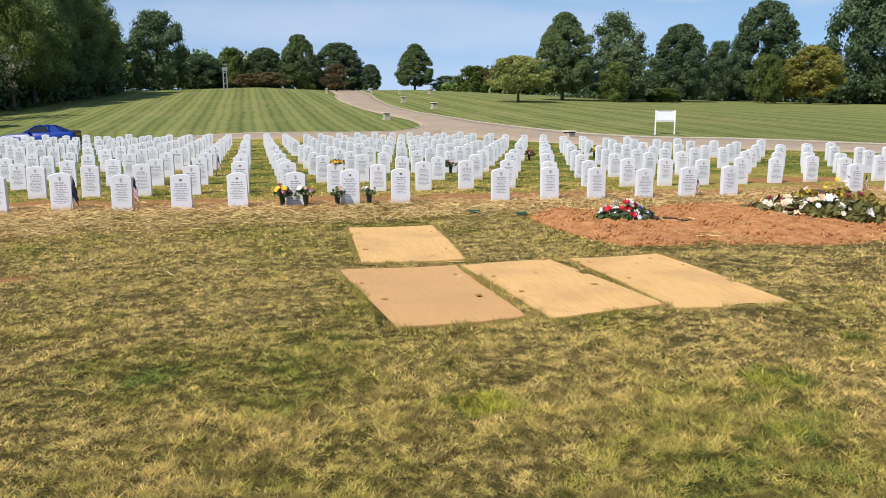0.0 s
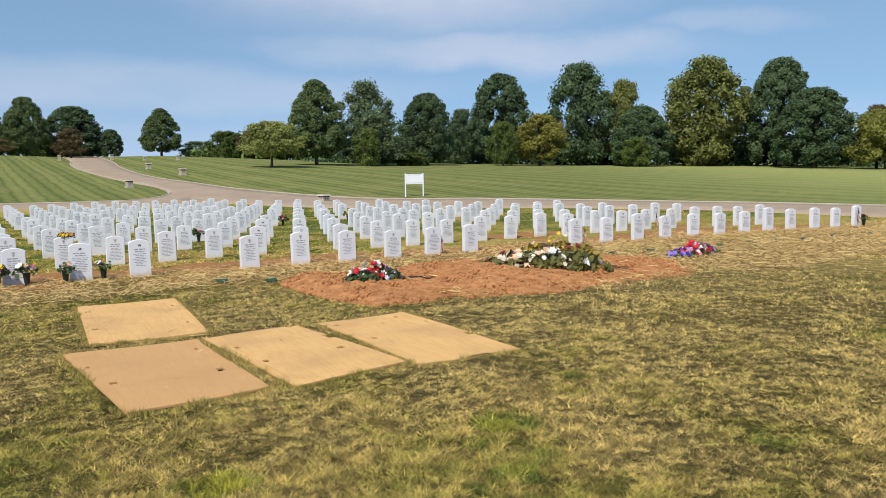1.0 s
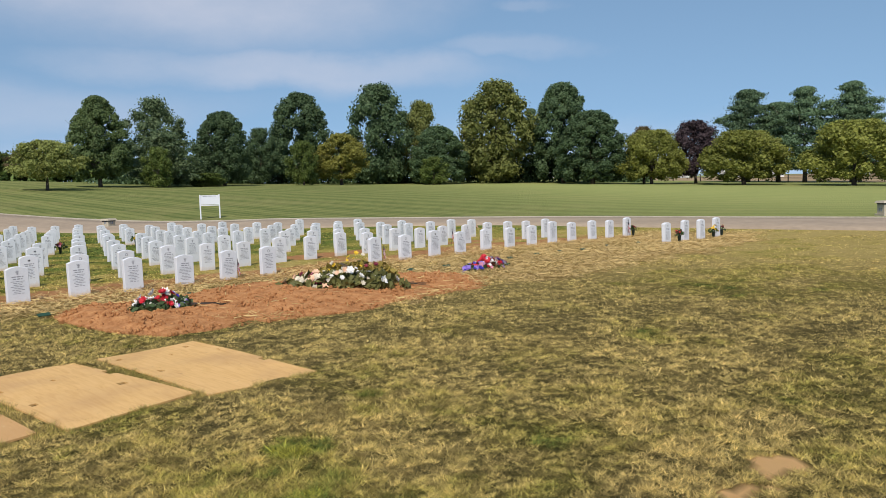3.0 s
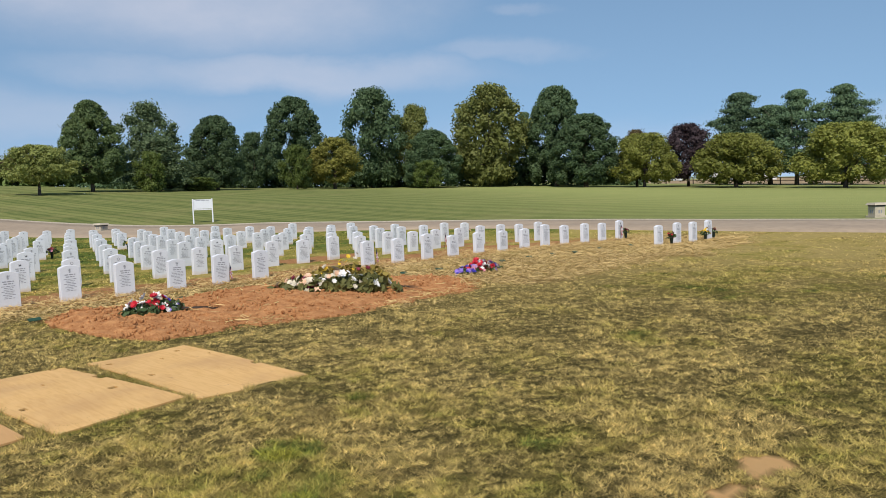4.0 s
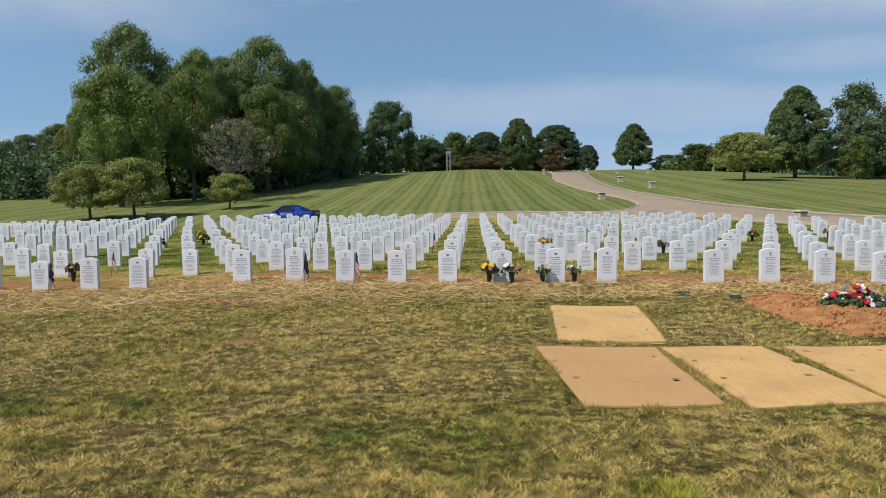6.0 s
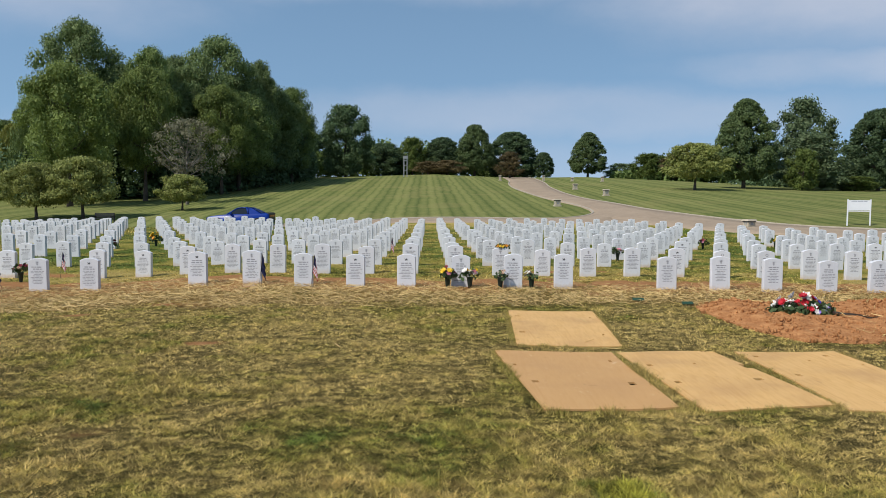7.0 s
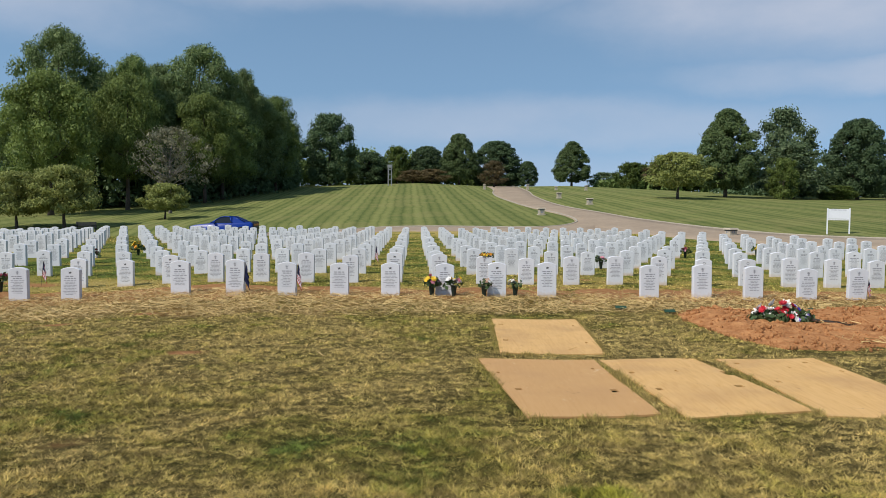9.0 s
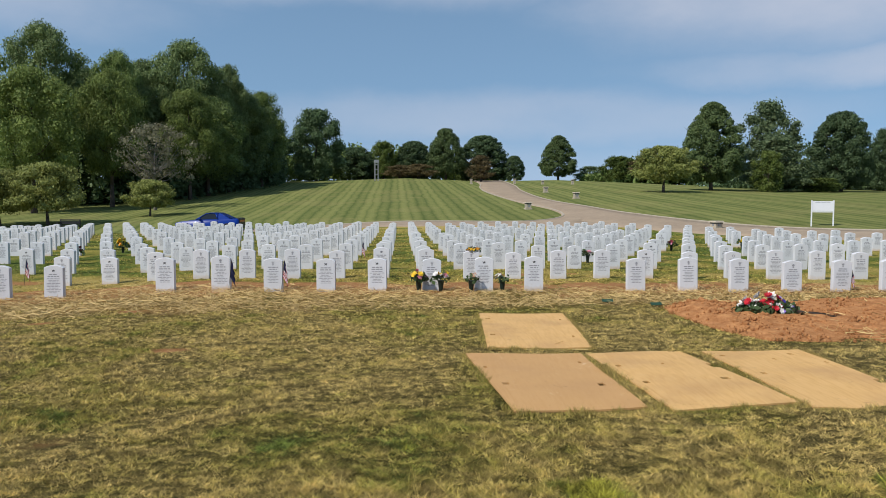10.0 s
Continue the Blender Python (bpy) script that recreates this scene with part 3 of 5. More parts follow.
def box(bm, x0, x1, y0, y1, z0, z1, bevel=0.0, mat=0):
    vs = [bm.verts.new((x, y, z)) for z in (z0, z1) for x, y in ((x0, y0), (x1, y0), (x1, y1), (x0, y1))]
    fs = [bm.faces.new([vs[i] for i in q]) for q in ((3, 2, 1, 0), (4, 5, 6, 7), (0, 1, 5, 4), (1, 2, 6, 5), (2, 3, 7, 6), (3, 0, 4, 7))]
    for f in fs:
        f.material_index = mat
    if bevel:
        bmesh.ops.bevel(bm, geom=list({e for f in fs for e in f.edges}), offset=bevel, segments=2, affect="EDGES", profile=0.6)
    return bm


def tube(bm, a, b, r0, r1, n=6):
    """A tapered round bar from a to b."""
    a, b = Vector(a), Vector(b)
    q = (b - a).to_track_quat("Z", "Y")
    ring = []
    for c, r in ((a, r0), (b, r1)):
        ring.append([bm.verts.new(c + q @ Vector((r * math.cos(2 * math.pi * i / n), r * math.sin(2 * math.pi * i / n), 0))) for i in range(n)])
    for i in range(n):
        f = bm.faces.new((ring[0][i], ring[0][(i + 1) % n], ring[1][(i + 1) % n], ring[1][i])); f.smooth = True
    bm.faces.new(ring[1]); bm.faces.new(ring[0][::-1])
    return bm


def lathe(bm, profile, n=12):
    rings = [[bm.verts.new((r * math.cos(2 * math.pi * i / n), r * math.sin(2 * math.pi * i / n), z)) for i in range(n)] for r, z in profile]
    for a, b in zip(rings, rings[1:]):
        for i in range(n):
            f = bm.faces.new((a[i], a[(i + 1) % n], b[(i + 1) % n], b[i])); f.smooth = True
    bm.faces.new(rings[-1]); bm.faces.new(rings[0][::-1])
    return bm


def z_at(x, y):
    return float(height(x, y))


# ---- ground ----
def axis(knots):
    out = []
    for a, b, s in knots:
        out.append(np.arange(a, b, s))
    return np.unique(np.round(np.concatenate(out + [np.array([knots[-1][1]])]), 3))


gx = axis([(-1800, -300, 150), (-300, -100, 20), (-100, -40, 3), (-40, -8, 0.8), (-8, 3.8, 0.2), (3.8, 7.7, 0.07), (7.7, 8.5, 0.07), (8.5, 24, 0.2), (24, 60, 0.9), (60, 150, 3), (150, 400, 20), (400, 1800, 140)])
gy = axis([(-1800, -300, 150), (-300, -60, 20), (-60, -14, 3), (-14, -11, 0.08), (-11, -8.2, 0.16), (-8.2, -2.8, 0.08), (-2.8, 5, 0.16), (5, 24, 0.4), (24, 60, 0.8), (60, 150, 2), (150, 400, 20), (400, 1800, 140)])
X, Y = np.meshgrid(gx, gy)
near = np.exp(-(np.maximum(0, np.abs(X - 8) - 16) / 4) ** 2) * np.exp(-(np.maximum(0, np.abs(Y + 4) - 12) / 4) ** 2)
Z = height(X, Y) + near * (0.035 * (vnoise(X, Y, 1.6, 41) - .5) + 0.02 * (vnoise(X, Y, .5, 42) - .5)) + 0.02 * (vnoise(X, Y, 7, 43) - .5)
for qx0, qx1, qy0, qy1 in ((4.38, 5.34, -5.36, -3.02), (4.24, 5.08, -7.84, -5.96), (5.42, 6.30, -7.74, -5.92), (6.56, 7.42, -7.82, -5.80)):
    Z = Z - 0.5 * ((X > qx0) & (X < qx1) & (Y > qy0) & (Y < qy1))     # unseen hollows for opened graves, sunk wide to darken the board slots
nx, ny = len(gx), len(gy)
ids = np.arange(nx * ny).reshape(ny, nx)
faces = np.stack([ids[:-1, :-1], ids[:-1, 1:], ids[1:, 1:], ids[1:, :-1]], -1).reshape(-1, 4)
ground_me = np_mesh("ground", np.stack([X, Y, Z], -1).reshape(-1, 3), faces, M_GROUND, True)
set_attr(ground_me, "dry", np.maximum(dry_at(X, Y), 0.95 * smooth(Y, 28, 31) * (1 - smooth(Y, 34, 36)) * smooth(vnoise(X, Y, 1.5, 45), .1, .5)))
set_attr(ground_me, "straw", straw_at(X, Y) * (0.35 + 0.6 * smooth(vnoise(X, Y, .6, 44), .2, .7)))
set_attr(ground_me, "soil", soil_at(X, Y))
set_attr(ground_me, "sand", sand_at(X, Y))
road_x = np.interp(Y, [-60, 1.4, 7, 11, 17, 21.5, 25.5, 30, 36], [32.5, 32.4, 31.8, 29.8, 25.3, 21.2, 19, 17.5, 16])
beyond = np.maximum(smooth(Y, 33, 36) * 1.0, smooth(X - road_x, -1, 1))
set_attr(ground_me, "mown", beyond)
hill_side = X < np.interp(Y, [36, 50, 72, 100, 120], [15.5, 14.8, 12.5, 13.1, 13.6])
set_attr(ground_me, "stripe", np.where(hill_side, X + Y * 0.045, X + Y * 0.02))
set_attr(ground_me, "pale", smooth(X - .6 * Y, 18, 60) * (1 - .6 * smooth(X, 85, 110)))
# how strongly the painted gap shade shows, fading away from the viewpoint
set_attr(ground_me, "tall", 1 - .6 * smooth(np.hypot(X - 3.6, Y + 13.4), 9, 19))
set_attr(ground_me, "field", smooth(X, 133, 138) * (1 - smooth(Y, 75, 90)))
ground = tagged(place("ground", ground_me), "dry patchy lawn with straw, bare clay and mown hill", "lawn", kind="structure")


def curve_points(pts, step=1.0):
    """Points along a smooth line through pts (x, y, width)."""
    p = np.array(pts, float)
    p = np.vstack([2 * p[0] - p[1], p, 2 * p[-1] - p[-2]])
    out = []
    for i in range(1, len(p) - 2):
        n = max(2, int(np.hypot(*(p[i + 1] - p[i])[:2]) / step))
        for t in np.arange(n) / n:
            a, b, c, d = p[i - 1], p[i], p[i + 1], p[i + 2]
            out.append(0.5 * (2 * b + (c - a) * t + (2 * a - 5 * b + 4 * c - d) * t ** 2 + (3 * b - a - 3 * c + d) * t ** 3))
    out.append(p[-2])
    return np.array(out)


def road(name, pts, lift, label):
    c = curve_points(pts)
    d = np.gradient(c[:, :2], axis=0)
    d /= np.linalg.norm(d, axis=1)[:, None]
    nrm = np.stack([-d[:, 1], d[:, 0]], -1)
    cols = [-0.5, -0.48, -0.25, 0, 0.25, 0.48, 0.5]
    V = []
    for s in cols:
        q = c[:, :2] + nrm * (c[:, 2:] * s)
        V.append(np.column_stack([q, height(q[:, 0], q[:, 1]) + lift + 0.03 * (1 - (2 * s) ** 2) - (.09 if abs(s) == .5 else 0)]))
    V = np.stack(V, 1)
    m, k = V.shape[:2]
    i = np.arange(m * k).reshape(m, k)
    f = np.stack([i[:-1, :-1], i[1:, :-1], i[1:, 1:], i[:-1, 1:]], -1).reshape(-1, 4)[:, ::-1]
    return tagged(place(name, np_mesh(name, V.reshape(-1, 3), f, M_ROAD, True)), label, "road", kind="structure")


road("road_main", MAIN_ROAD, 0.055, "tan asphalt lane curving up over the hill")
road("road_side", SIDE_ROAD, 0.045, "tan asphalt lane running behind the graves")
road("road_turn", TURN_ROAD, 0.05, "tan asphalt lane turning off towards the hill")


def kerb(pts, label):
    c = curve_points([(x, y, 0) for x, y in pts], 0.8)[:, :2]
    d = np.gradient(c, axis=0)
    d /= np.linalg.norm(d, axis=1)[:, None]
    nrm = np.stack([-d[:, 1], d[:, 0]], -1)
    g = height(c[:, 0], c[:, 1])
    prof = [(-.08, -.1), (-.07, .08), (-.05, .10), (.05, .10), (.08, .08), (.08, -.1)]
    V = np.stack([np.column_stack([c + nrm * o, g + h]) for o, h in prof], 1)
    m, k = V.shape[:2]
    i = np.arange(m * k).reshape(m, k)
    f = np.stack([i[:-1, :-1], i[1:, :-1], i[1:, 1:], i[:-1, 1:]], -1).reshape(-1, 4)[:, ::-1]
    return tagged(place("kerb", np_mesh("kerb", V.reshape(-1, 3), f, M_KERB)), label, "kerb", kind="structure")


kerb([(-90, 36.3), (-40, 38.3), (-16, 39.1), (0, 38.4), (8.5, 37.3), (10.5, 37.7), (12.1, 39.2), (13.1, 40.8), (13.5, 42.8), (13.6, 46.2), (13.1, 51.4), (12.2, 57.6), (11.4, 63.2), (10.5, 72.3), (10.1, 79.6), (10.3, 88), (11.0, 97), (11.4, 118)],
     "pale concrete kerb round the hill lawn")
kerb([(35.2, -60), (35.2, -8), (35.1, 1.4), (34.5, 7.2), (32.2, 12.2), (27.4, 18.6), (23.5, 22.7), (21.3, 26.2), (19.9, 30.6), (18.9, 34.6), (18.0, 38.8), (17.2, 42.8), (16.4, 48.8), (15.2, 56), (14.6, 64), (14.5, 72), (14.6, 79), (15.2, 89), (15.4, 100), (15.6, 118)],
     "pale concrete kerb along the mown field")

# ---- boards over opened graves ----
def board(corners, worn, slots, notch=None):
    """A plywood sheet whose corners are given (far left, far right, near right, near left), with hand slots cut through."""
    nu, nv = 36, 60
    bm = bmesh.new()
    (ax, ay), (bx, by), (cx, cy), (dx, dy) = corners
    ox, oy = (ax + bx + cx + dx) / 4, (ay + by + cy + dy) / 4
    gone = set()
    for u, v, w, h in slots:
        for i in range(nu):
            for j in range(nv):
                if abs((i + .5) / nu - u) < w / 2 and abs((j + .5) / nv - v) < h / 2:
                    gone.add((i, j))
    if notch:
        u0, v0, v1 = notch
        for i in range(nu):
            for j in range(nv):
                if (i + .5) / nu > u0 and v0 < (j + .5) / nv < v1:
                    gone.add((i, j))
    ph = ox * 3.1
    vs = {}
    def vert(i, j):
        if (i, j) not in vs:
            u, v = i / nu, j / nv
            x = (ax * (1 - u) + bx * u) * (1 - v) + (dx * (1 - u) + cx * u) * v - ox
            y = (ay * (1 - u) + by * u) * (1 - v) + (dy * (1 - u) + cy * u) * v - oy
            z = 0.006 * math.sin(u * 4 + ph) + 0.008 * math.sin(v * 5 + ph * 2) + 0.02 * max(0, u + v - 1.6)
            vs[i, j] = bm.verts.new((x, y, z))
        return vs[i, j]
    for i in range(nu):
        for j in range(nv):
            if (i, j) not in gone:
                bm.faces.new((vert(i, j), vert(i, j + 1), vert(i + 1, j + 1), vert(i + 1, j)))
    top = list(bm.faces)
    ret = bmesh.ops.extrude_face_region(bm, geom=top)
    low = [e for e in ret["geom"] if isinstance(e, bmesh.types.BMVert)]
    bmesh.ops.translate(bm, verts=low, vec=(0, 0, 0.015))
    bmesh.ops.recalc_face_normals(bm, faces=bm.faces)
    ob = part("plywood_board", bm, M_PLY)
    set_attr(ob.data, "worn", np.full(len(ob.data.vertices), worn))
    ob.location = (ox, oy, 0.008)
    return tagged(ob, "sand-brown weathered plywood sheet lying on the grass" if worn else "yellow-tan plywood sheet with hand slots lying on the grass", "board", "plywood sheets")


SL = ((.09, .22, .05, .042), (.09, .72, .05, .042), (.9, .25, .05, .042), (.9, .75, .05, .042))
board(((4.32, -2.92), (5.50, -2.89), (5.34, -5.54), (4.24, -5.51)), 0.0, SL)
board(((3.99, -5.85), (5.17, -5.82), (5.24, -7.97), (4.24, -8.09)), 0.65, ((.07, .3, .05, .042), (.1, .62, .05, .042), (.9, .2, .05, .042), (.86, .64, .05, .042)))
board(((5.23, -5.82), (6.23, -5.70), (6.45, -7.82), (5.42, -8.02)), 0.0, ((.12, .3, .05, .042), (.12, .62, .05, .042), (.55, .3, .03, .017), (.82, .62, .06, .034)), (0.94, .32, .40))
board(((6.44, -5.73), (7.50, -5.64), (7.50, -7.97), (6.50, -7.92)), 0.0, ((.12, .12, .05, .042), (.13, .5, .05, .042), (.8, .1, .05, .042), (.55, .2, .03, .017), (.93, .3, .05, .034)), (0.95, .62, .67))

# ---- new grave soil ----
mx, my = np.meshgrid(np.arange(6.4, 14.4, .034), np.arange(-6.0, -1.3, .034))
mh = mound_h(mx, my)
mz = np.where(mh > 0.012, mh, -0.06) + 0.04 * (vnoise(mx, my, .31, 51) - .45) + 0.028 * (vnoise(mx, my, .14, 53) - .5) * smooth(mh, .02, .1) + 0.022 * (vnoise(mx, my, .06, 52) - .5) * smooth(mh, .01, .08)
i = np.arange(mx.size).reshape(mx.shape)
f = np.stack([i[:-1, :-1], i[:-1, 1:], i[1:, 1:], i[1:, :-1]], -1).reshape(-1, 4)
keep = (mh.ravel()[f] > 0.004).any(1)
mound = tagged(place("soil_mound", np_mesh("soil_mound", np.stack([mx, my, mz], -1).reshape(-1, 3), f[keep], M_SOIL, False)), "low mound of reddish clay over new graves", "soil", kind="structure")

rs = np.random.RandomState(5)
_b = bmesh.new()
bmesh.ops.create_icosphere(_b, subdivisions=1, radius=1.0)
ball_v, ball_f = np.array([v.co[:] for v in _b.verts]), np.array([[v.index for v in f.verts] for f in _b.faces])
_b.free()
n = 12000
x, y = rs.uniform(6.9, 14.2, n), rs.uniform(-5.7, -1.6, n)
h = mound_h(x, y)
x, y, h = x[h > .006], y[h > .006], h[h > .006]
n = len(x)
r = 0.005 + 0.03 * rs.rand(n) ** 7
V = ball_v[None] * (r[:, None] * rs.uniform(.65, 1.3, (n, 3)))[:, None, :] * rs.uniform(.75, 1.2, (n, len(ball_v), 1)) + np.stack([x, y, h + r * .4], -1)[:, None, :]
F = ball_f[None] + (np.arange(n) * len(ball_v))[:, None, None]
tagged(place("clay_clods", np_mesh("clay_clods", V.reshape(-1, 3), F.reshape(-1, 3), M_SOIL)), "loose clods of reddish clay on the mound", "clods", kind="stuff")

# ---- headstones ----
def stone_mesh(h, w=0.33, t=0.1, rise=0.045):
    pts = [(-w / 2, -0.12), (w / 2, -0.12), (w / 2, h - rise)]
    for s in range(1, 12):
        a = s / 12
        pts.append((w / 2 - w * a, h - rise + rise * math.sin(math.pi * a) ** 0.8))
    pts.append((-w / 2, h - rise))
    bm = bmesh.new()
    loops = []
    for y, k in ((-t / 2, .006), (-t / 2 + .006, 0), (t / 2 - .006, 0), (t / 2, .006)):
        loops.append([bm.verts.new((x * (1 - 2 * k / w), y, z - (k if z > 0 else 0))) for x, z in pts])
    for a, b in zip(loops, loops[1:]):
        for i in range(len(pts)):
            bm.faces.new((a[i], b[i], b[(i + 1) % len(pts)], a[(i + 1) % len(pts)]))
    bm.faces.new(loops[0]); bm.faces.new(loops[-1][::-1])
    bmesh.ops.recalc_face_normals(bm, faces=bm.faces)
    return bm


def bars(seed, h, lines):
    """Lines of inscription as plain bars, cut into words."""
    r = random.Random(seed)
    bm = bmesh.new()
    z = h - 0.17
    for n in range(lines):
        big = n < 2
        bh = 0.017 if big else 0.010
        half = r.uniform(.07, .105) if big else r.uniform(.06, .125)
        x = -half
        while x < half - .02:
            e = min(half, x + r.uniform(.035, .075))
            vs = [bm.verts.new(c) for c in ((x, -.0515, z), (e, -.0515, z), (e, -.0515, z + bh), (x, -.0515, z + bh))]
            bm.faces.new(vs)
            x = e + .012
        z -= 0.036 if big else 0.0275
    return bm


def emblem(kind, h):
    bm = bmesh.new()
    c = h - 0.095
    y = -.0515
    if kind == "cross":
        for rect in ((-.007, .007, -.034, .034), (-.024, -.007, .004, .017), (.007, .024, .004, .017)):
            bm.faces.new([bm.verts.new(p) for p in ((rect[0], y, c + rect[2]), (rect[1], y, c + rect[2]), (rect[1], y, c + rect[3]), (rect[0], y, c + rect[3]))])
        for rect in ((-.017, -.012, -.03, -.002), (.012, .017, -.03, -.002), (-.03, .03, .026, .030)):
            bm.faces.new([bm.verts.new(p) for p in ((rect[0], y, c + rect[2]), (rect[1], y, c + rect[2]), (rect[1], y, c + rect[3]), (rect[0], y, c + rect[3]))])
    elif kind == "bird":
        pts = [(-.034, .022), (-.012, .008), (.006, .018), (.03, .006), (.018, -.004), (.02, -.024), (.0, -.012), (-.022, -.026), (-.016, -.004)]
        bm.faces.new([bm.verts.new((a, y, c + b)) for a, b in pts][::-1])
    else:
        ring = [(math.cos(a * math.pi / 6), math.sin(a * math.pi / 6)) for a in range(12)]
        o = [bm.verts.new((.03 * p, y, c + .03 * q)) for p, q in ring]
        n = [bm.verts.new((.02 * p, y, c + .02 * q)) for p, q in ring]
        for a in range(12):
            bm.faces.new((o[a], o[(a + 1) % 12], n[(a + 1) % 12], n[a]))
    return bm


def mesh_of(bm, name, mat):
    me = bpy.data.meshes.new(name)
    bm.to_mesh(me); bm.free()
    me.materials.append(mat)
    return me


HS = [0.58, 0.61, 0.63]
slab_me = [mesh_of(stone_mesh(h), "slab", M_MARBLE) for h in HS]
text_me = [[mesh_of(bars(10 * a + b, h, 9 + (b * 2 + a) % 4), "inscription", M_LETTER) for b in range(4)] for a, h in enumerate(HS)]
embl_me = [{k: mesh_of(emblem(k, h), "emblem", M_LETTER if k != "bird" else M_EMBLEM) for k in ("cross", "bird", "ring")} for h in HS]
BIRDS = {(-3, 0), (-1, 0), (2, 0), (6, 0), (3, 1), (9, 1), (-2, 1)}


def headstone(x, y, pick, r):
    a = r.choice((0, 1, 1, 2))
    kind = "bird" if pick in BIRDS else r.choice(("cross",) * 7 + ("ring", "bird"))
    m = pose(x, y, z_at(x, y) + r.uniform(-.035, .015), r.uniform(-.9, .9), r.uniform(-.8, .8), r.uniform(-1.6, 1.6))
    ob = place("headstone", slab_me[a], m=m)
    place("emblem", embl_me[a][kind], ob, {"cross": "small engraved cross in outline", "bird": "dark engraved bird silhouette", "ring": "small engraved ring emblem"}[kind])
    place("inscription", text_me[a][r.randrange(4)], ob, "grey engraved lines of lettering")
    return tagged(ob, "upright white marble headstone with curved top and engraved front", "headstone", "headstones in rows")


hr = random.Random(3)
LEFT = [-7, -9, -11, -13, -14, -16, -18, -20, -22, -23, -25, -27]
far = []
for r in range(12):
    for k in range(LEFT[r], 28):
        x, y = k * P + SKEW * R * r + float(np.interp(k, [-6, -4, -3, -1, 0, 1, 3, 5, 11, 17, 20, 22, 24, 27], [-.31, -.25, -.2, -.11, -.076, -.06, -.03, 0, .03, .03, .1, .13, .2, .33])), r * R
        if r and (x > np.interp(y, [0, 2.4, 4.9, 9.8, 14.6, 19.5, 24.4, 27], [25, 24.3, 23.7, 21.9, 19.6, 17, 14.6, 13.2]) or hr.random() < 0.03):
            continue
        if r == 0 and k in (-2, 7, 14, 15):
            continue
        ob = headstone(x + hr.uniform(-.025, .025), y + hr.uniform(-.03, .03), (k, r), hr)
        if r > 7:
            far.append(ob)
for x in (22.6, 23.6, 24.55, 25.5):
    headstone(x, -2.8, None, hr)


# the far rows, past what one could count, joined as one
def join_far(obs):
    V, F, Mi, mats, base = [], [], [], [], 0
    bpy.context.view_layer.update()
    for ob in obs:
        for q in (ob, *ob.children):
            me = q.data
            if me.materials[0] not in mats:
                mats.append(me.materials[0])
            mw = ob.matrix_basis
            V += [mw @ v.co for v in me.vertices]
            F += [[base + i for i in p.vertices] for p in me.polygons]
            Mi += [mats.index(me.materials[0])] * len(me.polygons)
            base += len(me.vertices)
    me = bpy.data.meshes.new("headstones")
    me.from_pydata([tuple(v) for v in V], [], F)
    for m in mats:
        me.materials.append(m)
    me.polygons.foreach_set("material_index", Mi)
    for ob in obs:
        for q in (*ob.children, ob):
            bpy.data.objects.remove(q)
    return tagged(place("headstones", me), "far rows of upright white marble headstones", "headstones", kind="stuff")


join_far(far)


# ---- trees ----
def rnd_unit(rs, n):
    v = rs.normal(size=(n, 3))
    return v / np.linalg.norm(v, axis=1)[:, None]


PROFILE = {   # crown radius by height, 0 at the crown's foot, 1 at its top
    "oval": ([0, .1, .3, .55, .8, .93, 1], [.6, .95, 1, .82, .52, .3, .08]),
    "dome": ([0, .1, .3, .55, .8, .93, 1], [.7, .95, 1, .92, .68, .42, .15]),
    "open": ([0, .15, .4, .65, .85, 1], [.5, .85, 1, .85, .6, .25]),
    "spread": ([0, .15, .4, .7, .9, 1], [.55, .95, 1, .78, .45, .15]),
    "pine": ([0, .15, .4, .65, .85, 1], [.9, 1, .95, .66, .34, .05]),
    "bush": ([0, .2, .5, .8, 1], [.9, 1, .95, .65, .2]),
}


def leaves(centres, spread, per, size, rs, up=0.35, flat=1.0):
    """Diamond leaves scattered round clump centres."""
    n = len(centres) * per
    c = np.repeat(centres, per, 0) + rs.normal(size=(n, 3)) * spread * np.array([1, 1, flat])
    nrm = rnd_unit(rs, n) + np.array([0, 0, up])
    nrm /= np.linalg.norm(nrm, axis=1)[:, None]
    t = np.cross(nrm, rnd_unit(rs, n)); t /= np.linalg.norm(t, axis=1)[:, None]
    b = np.cross(nrm, t)
    s = size * rs.uniform(.6, 1.35, n)[:, None]
    V = np.stack([c - t * s * .5, c - b * s * .32 + t * s * .05, c + t * s * .5, c + b * s * .32 + t * s * .05], 1).reshape(-1, 3)
    return V, np.arange(len(V)).reshape(-1, 4)


